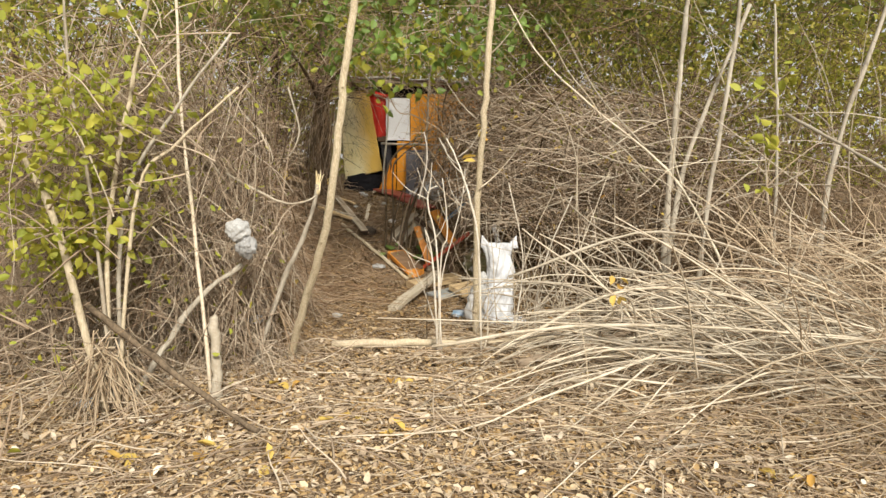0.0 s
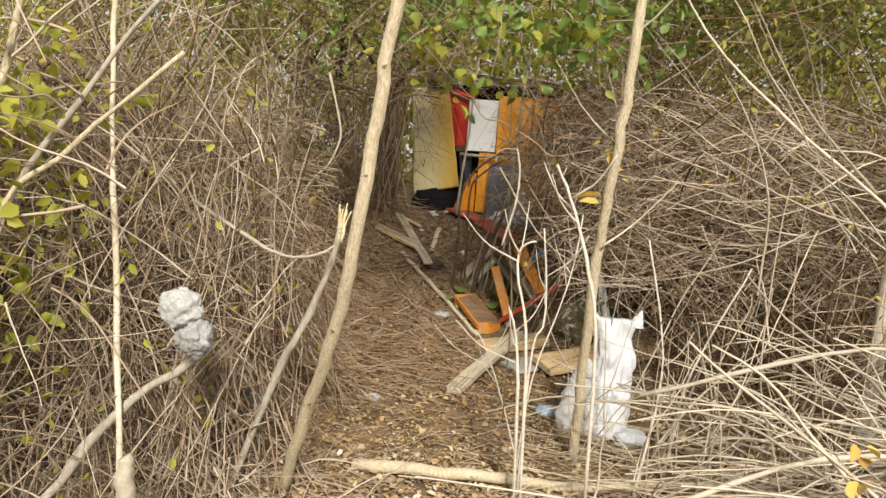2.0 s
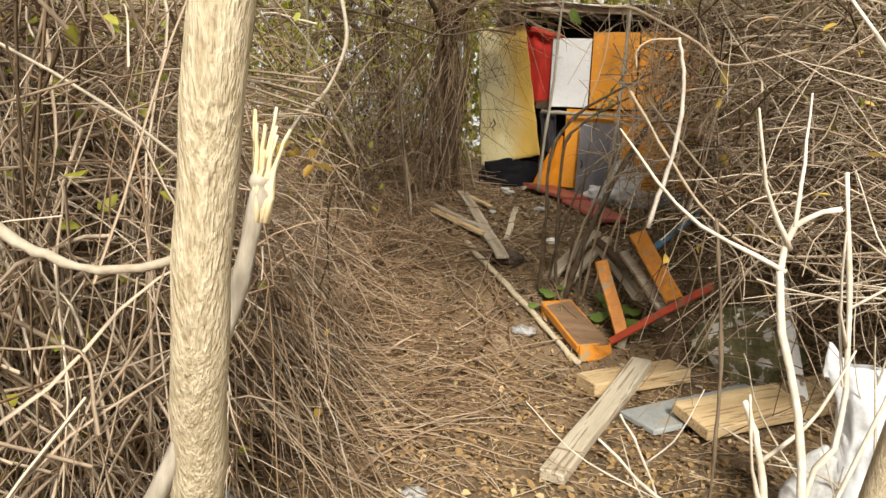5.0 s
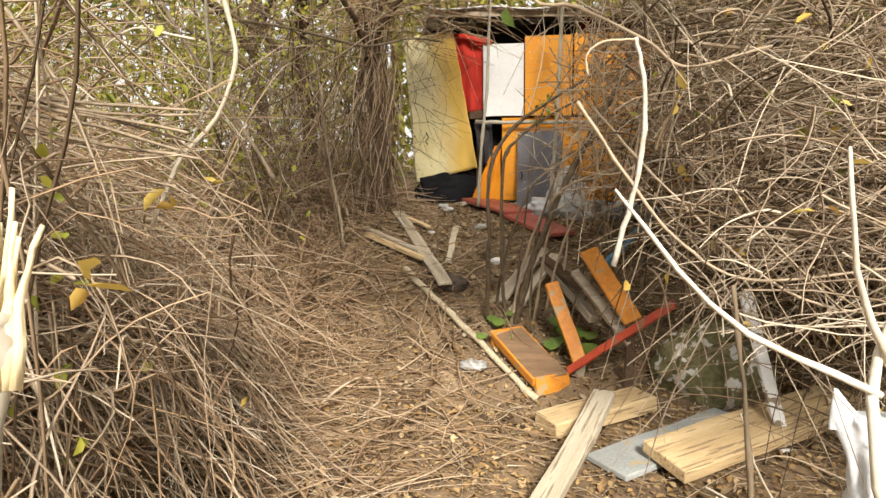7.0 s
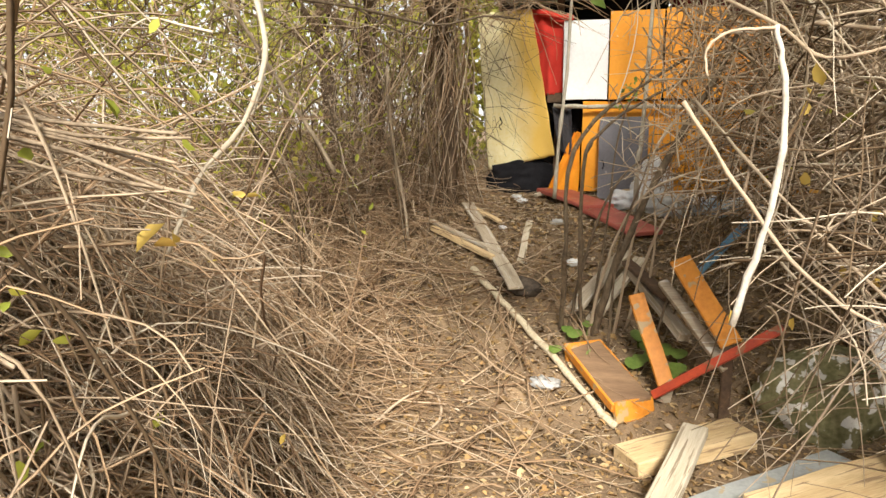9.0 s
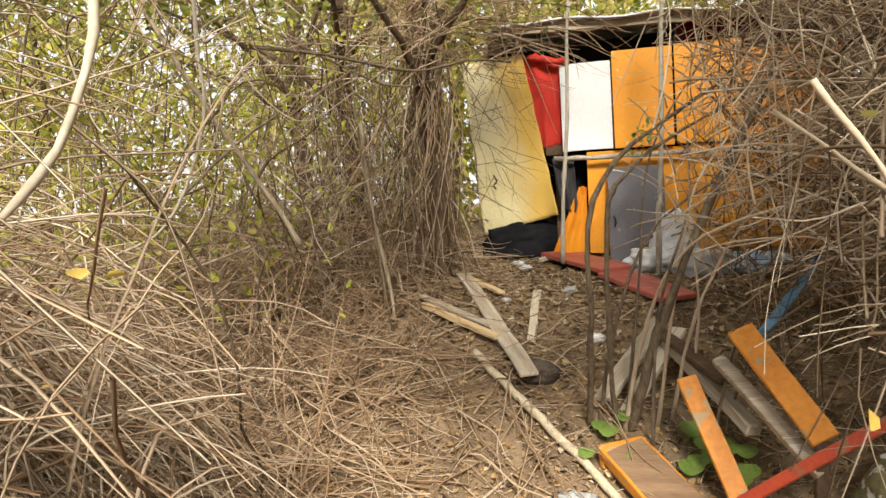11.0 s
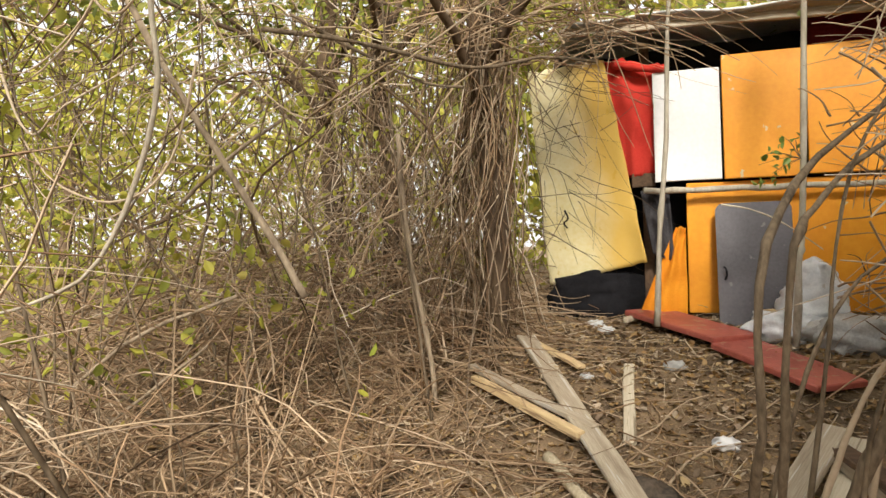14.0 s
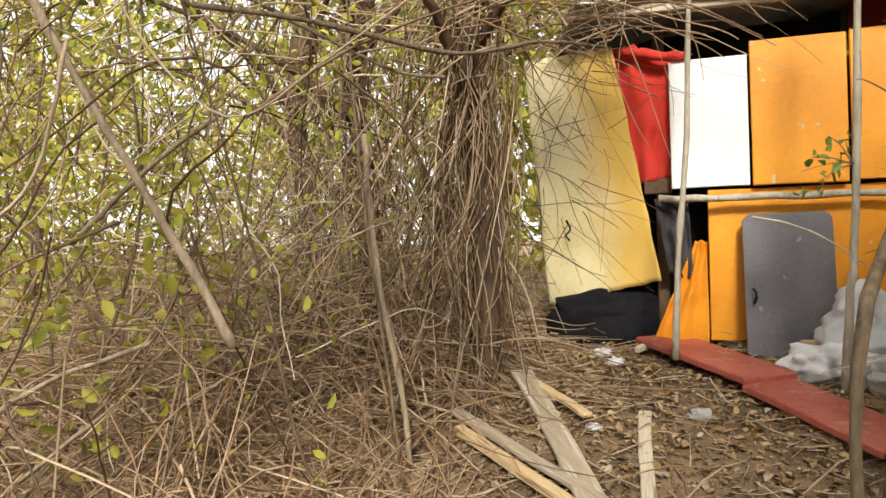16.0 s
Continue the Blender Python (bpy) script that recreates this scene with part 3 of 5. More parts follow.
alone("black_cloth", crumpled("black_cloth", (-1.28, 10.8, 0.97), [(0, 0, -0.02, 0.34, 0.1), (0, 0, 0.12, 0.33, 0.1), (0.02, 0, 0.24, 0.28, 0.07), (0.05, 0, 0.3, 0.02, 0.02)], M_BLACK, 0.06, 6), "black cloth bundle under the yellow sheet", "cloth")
alone("dark_jacket", cloth("dark_jacket", (-1.02, 10.62, 1.72), (-0.86, 10.64, 1.74), (-0.84, 10.6, 1.3), (-0.96, 10.62, 1.35), mat("dark_cloth", (0.012, 0.011, 0.013), (0.05, 0.045, 0.048), 6, 90, 0.8, 0.3), 0.03, 3, 20, 24, 0.006, 3.0), "crumpled dark cloth hanging from the pole", "cloth")

# Dark mark of the yellow sheet, built as a thin stroke before it.
stem("dark_mark", [(-1.47, 10.655, 1.63), (-1.45, 10.66, 1.58), (-1.475, 10.66, 1.55), (-1.455, 10.655, 1.52)], 0.006, 0.005, M_BLACK, None, "small dark hook-shaped mark on the yellow sheet", "scrap", S=10, sides=6)
gb = thing("grey_board", "dark grey laminated board leaning on the orange panel", "board", (-0.43, 10.45, 0.95))
bm = bmesh.new()
cs = []
for cx, cz, a0 in ((0.195, 0.69, 0), (-0.195, 0.69, 90), (-0.195, 0.0, 180), (0.195, 0.0, 270)):
    r = 0.045 if cz > 0.3 else 0.012
    for k in range(6):
        a = radians(a0 + 18 * k)
        cs.append(bm.verts.new((cx - math.copysign(r, cx) + r * math.cos(a), 0, cz + (-r if cz > 0.3 else r) + r * math.sin(a))))
f = bm.faces.new(cs)
ex = bmesh.ops.extrude_face_region(bm, geom=[f])
for v in ex["geom"]:
    if isinstance(v, bmesh.types.BMVert):
        v.co.y += 0.018
me = bpy.data.meshes.new("board_body")
bm.normal_update()
bmesh.ops.recalc_face_normals(bm, faces=bm.faces)
bm.to_mesh(me)
bm.free()
me.materials.append(M_GREY)
me.transform(pose(-0.425, 10.46, 0.94, -8, 0, 0))
under("board_body", me, gb)
stem("hook", [(-0.585, 10.475, 1.2), (-0.575, 10.47, 1.23), (-0.58, 10.47, 1.26), (-0.59, 10.475, 1.27)], 0.006, 0.005, M_BLACK, gb, "small black hook", S=8, sides=6)

# red boards in front
for a, b, w in (((-1.02, 10.62, 1.0), (-0.59, 10.0, 0.925), 0.27), ((-0.6, 10.0, 0.9), (-0.25, 9.5, 0.8), 0.27)):
    board("red_board", a, b, w, 0.03, M_RED, "broken red painted board lying on the ground", "board", group="red boards")
board("pale_edge_strip", (-1.12, 10.44, 0.965), (-0.93, 10.74, 1.005), 0.03, 0.03, M_PALEWOOD, "pale broken end of a wooden strip", "wood")

# white sacks by the shelter
alone("white_sack", crumpled("white_sack", (-0.2, 10.3, 0.95), [(0.0, 0, -0.03, 0.12, 0.1), (0, 0, 0.1, 0.17, 0.14), (0.02, 0, 0.22, 0.14, 0.12), (0.02, 0, 0.33, 0.09, 0.08), (0.02, 0, 0.37, 0.01, 0.01)], M_PLASTIC, 0.04, 9, seed=1), "full white plastic sack beside the red board", "sack")
alone("white_bag", lump("white_bag", (-0.34, 10.16, 0.97), (0.17, 0.1, 0.09), M_PLASTIC, 0.35, 2.6, 4, 4), "crumpled white plastic bag on the ground", "bag")
alone("grey_bag", lump("grey_bag", (-0.06, 10.05, 0.95), (0.22, 0.14, 0.1), M_GREYBAG, 0.35, 2.4, 4, 8), "crumpled greyish plastic bag on the ground", "bag")
alone("blue_bag", lump("blue_bag", (0.28, 10.05, 0.95), (0.2, 0.14, 0.07), M_BLUEBAG, 0.4, 2.6, 4, 12), "pale blue plastic bag on the ground", "bag")
board("wood_strip", (-0.42, 10.33, 1.02), (-0.2, 10.36, 1.03), 0.035, 0.03, M_WOOD, "short raw wood strip by the sack", "wood")

# planks and sticks on the bank


def on_ground(x, y, up=0.008):
    return (x, y, gz(x, y) + up)


board("plank", on_ground(-1.62, 10.03, 0.05), on_ground(-1.03, 8.72, 0.13), 0.1, 0.022, M_OLDWOOD, "weathered grey-brown plank on the bank", "plank", warp=0.008)
board("wood_lath", on_ground(-1.6, 10.03, 0.04), on_ground(-1.29, 9.63, 0.03), 0.045, 0.02, M_WOOD, "short pale wood lath across the plank", "lath")
board("wood_lath", on_ground(-1.085, 9.74, 0.012), on_ground(-1.075, 9.13, 0.012), 0.05, 0.02, M_PALEWOOD, "bleached wood lath on the soil", "lath")
board("wood_beam", on_ground(-1.78, 9.52, 0.02), on_ground(-1.25, 9.09, 0.06), 0.045, 0.035, M_WOOD, "split raw yellow wood batten", "batten")
board("wood_beam", on_ground(-1.82, 9.63, 0.02), on_ground(-1.2, 9.16, 0.05), 0.05, 0.025, M_OLDWOOD, "old grey-brown wood batten", "batten")
stem("long_pole", [(-1.37, 9.02, gz(-1.37, 9.02) + 0.045), (-0.95, 8.53, gz(-0.95, 8.53) + 0.05), (-0.43, 7.92, gz(-0.43, 7.92) + 0.025)], 0.024, 0.018, M_BARK, None, "long peeled pole lying on the bank", "pole", knots=0.06)
alone("stump", lump("stump", (-1.0, 8.86, gz(-1.0, 8.86) + 0.035), (0.11, 0.09, 0.065), M_CHAR, 0.3, 2, 3, 2), "small charred stump in the soil", "stump")

# broken orange furniture
fr = thing("broken_chair", "broken chair with orange slats and a red rail", "furniture", (-0.2, 8.15, 0.14))
sub_board("rail", (-0.245, 8.1, 0.19), (0.285, 7.9, 0.63), 0.045, 0.022, M_REDROD, fr, (-0.3, -0.8, 0.5), "bright red painted rail")
sub_board("slat", (-0.19, 8.13, 0.24), (-0.35, 8.32, 0.655), 0.085, 0.02, M_ORANGE2, fr, (0.2, -1, 0.4), "worn orange slat")
sub_board("slat", (0.09, 8.03, 0.5), (-0.14, 8.32, 0.85), 0.11, 0.02, M_ORANGE2, fr, (0.2, -1, 0.4), "worn orange slat")
sub_board("brace", (0.085, 8.04, 0.36), (-0.21, 8.42, 0.7), 0.055, 0.04, M_OLDWOOD, fr, (0.2, -1, 0.4), "grey bare brace")
sub_board("foot", (-0.2, 8.16, 0.1), (-0.17, 8.16, 0.26), 0.05, 0.03, M_OLDWOOD, fr, (0, -1, 0))
sub_board("foot", (0.08, 8.06, 0.06), (0.08, 8.04, 0.5), 0.05, 0.03, M_DWOOD, fr, (0, -1, 0))
board("brown_board", (-0.43, 9.02, 0.72), (-0.16, 8.5, 0.58), 0.09, 0.025, M_DWOOD, "dark brown board lying over the debris", "board", up=(0.3, -0.3, 1))
board("grey_post", (-0.38, 8.92, 0.66), (-0.1, 8.3, 0.42), 0.07, 0.05, M_OLDWOOD, "old grey wood post on the debris", "post", up=(0.3, -0.3, 1))
board("grey_plank", (-0.39, 9.02, 0.76), (-0.69, 8.66, 0.44), 0.1, 0.03, M_OLDWOOD, "weathered plank leaning on the bank", "plank", up=(-0.3, -0.5, 1))
board("grey_plank", (-0.3, 9.02, 0.72), (-0.58, 8.62, 0.4), 0.08, 0.03, M_PALEWOOD, "bleached plank leaning on the bank", "plank", up=(-0.3, -0.5, 1))
board("blue_lath", (-0.03, 8.68, 0.68), (0.45, 9.4, 1.02), 0.05, 0.025, M_BLUE, "blue painted lath over the debris", "lath", up=(0.3, -0.5, 1))

tray = thing("orange_box", "small orange painted box with a bare brown inside", "box", (-0.48, 8.22, 0.17))
d0, d1 = Vector((-0.35, 8.03, 0.135)), Vector((-0.62, 8.42, 0.3))
ax = (d1 - d0).normalized()
sd = Vector((ax.y, -ax.x, 0)).normalized()
sub_board("box_front", d0 - sd * 0.115, d0 + sd * 0.115, 0.105, 0.03, M_ORANGE2, tray, (-ax.x, -ax.y, 0.25))
sub_board("box_back", d1 - sd * 0.115, d1 + sd * 0.115, 0.1, 0.03, M_ORANGE2, tray, (-ax.x, -ax.y, 0.25))
sub_board("box_base", d0 + Vector((0, 0, -0.01)), d1 + Vector((0, 0, -0.01)), 0.21, 0.055, M_BROWNPAINT, tray, (0, -0.35, 1), "bare brown wood")
for s in (-1, 1):
    sub_board("box_side", d0 + sd * 0.112 * s, d1 + sd * 0.112 * s, 0.015, 0.055, M_ORANGE2, tray, (0, -0.35, 1))
alone("paper_wad", lump("paper_wad", (-0.8, 8.16, gz(-0.8, 8.16) + 0.02), (0.08, 0.06, 0.03), M_GREYBAG, 0.4, 3, 3, 3), "dirty crumpled paper on the soil", "paper")

# timber by the rock
board("wood_block", on_ground(-0.38, 7.6, 0.01), on_ground(0.15, 7.93, 0.01), 0.2, 0.08, M_WOOD, "short thick pale timber block", "timber")
board("short_plank", on_ground(-0.49, 6.5, 0.004), (-0.085, 7.72, 0.165), 0.11, 0.05, M_PALEWOOD, "bleached plank propped on the timber block", "plank")
board("light_beam", (0.12, 7.2, 0.05), (1.15, 7.87, 0.14), 0.26, 0.06, M_WOOD, "wide light wood plank lying on another", "plank", up=(-0.05, -0.25, 1))
board("grey_painted_plank", on_ground(-0.12, 7.24, 0.012), on_ground(0.58, 7.78, 0.012), 0.26, 0.03, M_GREYWOOD, "grey painted plank on the soil", "plank")
board("white_lath", (0.54, 7.62, 0.76), (0.74, 7.5, -0.02), 0.06, 0.03, M_WPAINT, "peeling white painted lath leaning upright", "lath", up=(0.2, -1, 0.2))
alone("rock", lump("rock", (0.55, 8.16, 0.2), (0.32, 0.27, 0.27), M_ROCK, 0.16, 1.6, 5, 1), "mossy rock with white lichen patches", "rock")

# litter
for i, (x, y, s, m, lab) in enumerate(((-1.29, 10.5, 0.05, M_PLASTIC, "crumpled white tissue on the soil"), (-1.22, 10.33, 0.045, M_PLASTIC, "crumpled white tissue on the soil"), (-1.27, 9.62, 0.03, M_PLASTIC, "small white scrap on the soil"), (-0.72, 9.17, 0.05, M_WHITE, "white plaster piece on the soil"), (-0.88, 9.72, 0.05, M_GREYBAG, "pale paper scrap on the soil"), (-0.99, 6.19, 0.05, M_GREYBAG, "grey foil scrap on the trodden soil"), (1.87, 4.8, 0.07, M_PLASTIC, "white plastic scrap among dry stems"), (-1.69, 5.93, 0.09, M_BLUEBAG, "pale blue plastic bag in the brush"), (-2.05, 3.75, 0.07, M_PLASTIC, "white paper wad at the stems"), (0.16, 6.3, 0.08, M_BLUEBAG, "pale blue plastic scrap on the soil"), (-0.2, 3.5, 0.02, M_WHITE, "white pebble on the soil"), (-0.45, 3.35, 0.018, M_WHITE, "white pebble on the soil"))):
    alone("litter_scrap", lump("litter_scrap", (x, y, gz(x, y) + s * 0.3), (s, s * 0.8, s * 0.5), m, 0.5, 3, 3, i * 3.0), lab, "litter")

# ---- bags by the entrance ----
sk = thing("tall_white_sack", "tall torn white plastic sack standing in the brush", "sack", (0.5, 6.08, 0.0))
under("sack_body", crumpled("sack_body", (0.5, 6.08, 0.0), [(0.02, -0.06, -0.02, 0.15, 0.1), (0.01, -0.04, 0.1, 0.15, 0.11), (0.02, -0.02, 0.28, 0.14, 0.1), (0.01, 0, 0.38, 0.125, 0.085), (0.0, 0, 0.5, 0.13, 0.09), (-0.01, 0, 0.62, 0.12, 0.06), (0.0, 0, 0.72, 0.14, 0.04), (0.0, 0, 0.735, 0.13, 0.025)], M_PLASTIC, 0.035, 8, squash=0.4, seg=72), sk)
for dx in (-0.12, 0.115):
    under("sack_ear", crumpled("sack_ear", (0.5 + dx, 6.08, 0.69), [(0, 0, 0, 0.05, 0.02), (dx * 0.12, 0, 0.05, 0.034, 0.014), (dx * 0.3, 0, 0.11, 0.005, 0.005)], M_PLASTIC, 0.012, 14), sk)
under("sack_foot", lump("sack_foot", (0.64, 5.93, 0.04), (0.1, 0.08, 0.065), M_PLASTIC, 0.3, 2.0, 4, 6), sk)
alone("grey_film_bag", crumpled("grey_film_bag", (0.3, 6.05, 0.0), [(0, 0, -0.01, 0.1, 0.07), (0.0, 0, 0.12, 0.11, 0.07), (0.02, 0, 0.3, 0.085, 0.05), (0.05, 0, 0.44, 0.05, 0.03), (0.06, 0, 0.48, 0.006, 0.005)], M_GREYBAG, 0.03, 9, squash=0.5), "limp greyish plastic bag leaning on the white sack", "bag")
hb = thing("hanging_bag", "dirty white plastic bag snagged on a dry stick", "bag", (-1.22, 4.08, 0.8))
under("bag_crown", lump("bag_crown", (-1.235, 4.05, 1.03), (0.075, 0.055, 0.068), M_GREYBAG, 0.18, 2.1, 5, 3), hb, "rounded dusty white top of the bag")
under("bag_body", lump("bag_body", (-1.185, 4.055, 0.93), (0.062, 0.045, 0.066), M_FILM, 0.34, 2.3, 5, 9), hb, "thin translucent lower bulge")

# ---- trunks and single stems along the way ----
ta = thing("thin_trunk", "thin leaning tan trunk beside the way", "tree", (-1.08, 4.82, 0))
stem("trunk", [(-1.13, 4.88, -0.05), (-0.985, 4.664, 0.4), (-0.829, 4.46, 0.8), (-0.735, 4.34, 1.1), (-0.682, 4.275, 1.4), (-0.645, 4.26, 1.7), (-0.608, 4.25, 2.0), (-0.55, 4.25, 2.4), (-0.42, 4.2, 3.0), (-0.3, 4.15, 4.0)], 0.027, 0.022, M_TRUNK, ta, S=40, sides=20, knots=0.012)
stem("moss_ring", [(-0.748, 4.318, 1.16), (-0.733, 4.302, 1.152), (-0.712, 4.303, 1.15), (-0.697, 4.32, 1.157)], 0.0022, 0.0015, M_YLEAF, ta, "thin yellow-green moss ring", S=14, sides=6, knots=0.4)
for z, x, y in ((1.52, -0.668, 4.268), (0.92, -0.792, 4.4), (1.9, -0.62, 4.255), (0.55, -0.925, 4.58)):
    stem("knot", [(x, y - 0.012, z), (x + 0.006, y - 0.026, z + 0.006), (x + 0.008, y - 0.03, z + 0.012)], 0.009, 0.004, M_TRUNK, ta, S=6, sides=8)
tb = thing("thin_trunk", "thin upright tan trunk behind a white sack", "tree", (0.25, 5.38, 0))
stem("trunk", [(0.285, 5.6, -0.05), (0.272, 5.47, 0.5), (0.262, 5.3, 1.0), (0.272, 5.2, 1.4), (0.292, 5.12, 1.7), (0.31, 5.06, 2.1), (0.34, 5.06, 2.7), (0.4, 5.1, 4.0)], 0.028, 0.02, M_TRUNK, tb, S=30, sides=16, knots=0.03)
leaves("withered_leaf", np.array([(0.25, 5.16, 1.5), (0.24, 5.15, 1.46), (0.27, 5.15, 1.53), (0.25, 5.14, 1.66), (0.27, 5.14, 1.63), (0.24, 5.15, 1.7)]), 0.1, M_DEADLEAF, tb, "withered yellow leaves on the trunk", wide=0.7)
for z, sx in ((1.25, 1), (1.75, -1), (2.2, 1)):
    stem("side_twig", [(0.275, 5.2, z), (0.275 + 0.15 * sx, 5.18, z + 0.14), (0.275 + 0.3 * sx, 5.1, z + 0.34)], 0.006, 0.002, M_PALE, tb, S=10, sides=5)
br = thing("snapped_sapling", "snapped grey sapling with a splintered pale top", "sapling", (-1.3, 4.75, 0))
stem("stump_stem", [(-1.36, 4.75, -0.05), (-1.132, 4.72, 0.6), (-1.033, 4.72, 0.805), (-0.921, 4.72, 1.081), (-0.88, 4.72, 1.25), (-0.874, 4.72, 1.29)], 0.017, 0.0145, M_GREYBARK, br, sides=10)
for k in range(13):
    a = rng.normal(0, 0.008, 2)
    h = rng.uniform(0.05, 0.13)
    stem("splinter", [(-0.88 + a[0] * 0.7, 4.72 + a[1] * 0.7, 1.22), (-0.874 + a[0] * 1.3, 4.72 + a[1] * 1.2, 1.26 + h * 0.5), (-0.868 + a[0] * 2.2, 4.718 + a[1] * 1.6, 1.26 + h)], 0.0062, 0.0022, M_SPLIT, br, S=6, sides=4)
leaves("clinging_leaf", np.array([(-0.8, 4.72, 1.33), (-0.795, 4.72, 1.31), (-0.805, 4.715, 1.29)]), 0.045, M_DEADLEAF, br, "withered yellow leaf", wide=0.5)

lb = thing("leafy_shrub", "tall shrub of straight tan stems with yellow-green leaves", "shrub", (-1.92, 3.8, 0))
LS = [([(-1.91, 3.74, 0.0), (-1.93, 3.85, 1.01), (-1.83, 3.94, 1.72), (-1.71, 4.03, 2.37), (-1.6, 4.1, 3.0)], 0.016, M_BARK), ([(-1.91, 3.85, 0.0), (-1.88, 3.97, 1.17), (-1.6, 4.05, 1.73), (-1.26, 4.11, 2.2)], 0.014, M_GREYBARK), ([(-1.85, 3.7, 0.0), (-1.72, 3.78, 1.24), (-1.51, 3.82, 1.53), (-1.15, 3.86, 1.86)], 0.013, M_BARK), ([(-1.88, 3.75, 0.0), (-1.99, 3.79, 1.31), (-2.1, 3.86, 1.87), (-2.14, 3.91, 2.5)], 0.012, M_PALE), ([(-1.89, 3.66, 0.0), (-2.12, 3.66, 1.09), (-2.34, 3.71, 1.52), (-2.59, 3.75, 1.9)], 0.024, M_BARK)]
for pts, r, m in LS:
    stem("stem", pts, r, r * 0.5, m, lb)
p0 = np.repeat(np.array([pts[i] for pts, r, m in LS for i in (1, 2, 3)]), 9, axis=0) + rng.normal(0, 0.12, (135, 3))
PT = keep_clear(arcs(p0, headings(len(p0), (-0.25, 0, 0.25), (0.8, 0.6, 0.5)), rng.uniform(0.3, 0.8, len(p0)), 0.25, 0.2))
strands("twig_mass", PT, 0.005, 0.0015, M_DRY, lb)
PL = np.concatenate([on_strands(PT, 1100, 0.07), rng.normal(0, 1, (420, 3)) * (0.2, 0.25, 0.2) + (-2.15, 3.85, 1.6), rng.normal(0, 1, (300, 3)) * (0.14, 0.2, 0.14) + (-2.2, 3.8, 0.98)])
PL = PL[PL[:, 0] < -1.6]
leaves("foliage", PL, 0.06, M_YLEAF, lb, "small yellow-green leaves", wide=0.75)
stem("bare_sapling", [(-1.42, 4.02, 0.0), (-1.55, 4.17, 1.12), (-1.63, 4.25, 1.74), (-1.67, 4.34, 2.44), (-1.7, 4.4, 3.0)], 0.013, 0.008, M_PALE, None, "tall bleached upright stem", "stem")
stem("cut_stub", [(-1.36, 3.92, -0.03), (-1.345, 3.92, 0.2), (-1.36, 3.94, 0.42), (-1.37, 3.95, 0.52)], 0.034, 0.026, M_PALE, None, "pale peeled stub standing in the soil", "stub")
stem("grey_stick", [(-1.85, 3.9, 0.02), (-1.55, 4.13, 0.55), (-1.26, 4.2, 0.8)], 0.02, 0.016, M_GREYBARK, None, "leaning grey dry stick", "stick")
stem("dark_stick", [(-2.07, 3.79, 0.64), (-1.6, 3.6, 0.38), (-1.13, 3.43, 0.12), (-0.85, 3.32, 0.01)], 0.02, 0.012, M_STEM, None, "fallen brown stick propped on the shrub", "stick")
P = arcs(np.array([[-1.92, 3.72, 0.32]]) + rng.normal(0, 0.06, (150, 3)), headings(150, (0.05, -0.3, -0.7), (0.5, 0.4, 0.3)), rng.uniform(0.3, 0.6, 150), 0.1, 0.15)
strands("dry_tuft", P, 0.004, 0.002, M_STRAW, None, 3, "dry straw tuft at the shrub's foot", "dry grass")
stem("fallen_log", [(-0.86, 5.17, 0.025), (-0.2, 5.17, 0.045), (0.4, 5.22, 0.04), (1.0, 5.4, 0.06)], 0.032, 0.024, M_BARK, None, "peeled pole lying across the way", "pole", knots=0.06)
stem("fallen_branch", [(0.55, 4.66, 0.04), (1.2, 5.0, 0.12), (2.08, 5.55, 0.3), (3.0, 5.9, 0.5)], 0.03, 0.02, M_DRY, None, "brown fallen branch under the pale stems", "branch")

n = 90
P = keep_clear(arcs(spots(n, 0.15, 1.9, 4.9, 6.3, 0.0, 0.1), headings(n, (-0.1, -0.1, 1), (0.4, 0.3, 0.2)), rng.uniform(0.5, 1.7, n), rng.uniform(0.1, 0.4, n), 0.16, 12), top=3)
P2 = keep_clear(arcs(spots(70, 1.0, 4.0, 5.0, 6.2, 0.6, 2.0), headings(70, (-0.5, 0, 0.4), (0.6, 0.3, 0.5)), rng.uniform(0.6, 1.6, 70), rng.uniform(-0.3, 0.4, 70), 0.14, 12), top=3)
bare = thing("bare_brush", "bare bleached twigs rising by the sack", "brush", (0.9, 5.5, 0))
for q in np.concatenate([P, P2]):
    r = rng.uniform(0.003, 0.0075)
    under("twig", mesh_arrays("twig", *tube_arrays(q[None], np.linspace(r, r * 0.35, 12)[None], 4), M_PALE), bare)
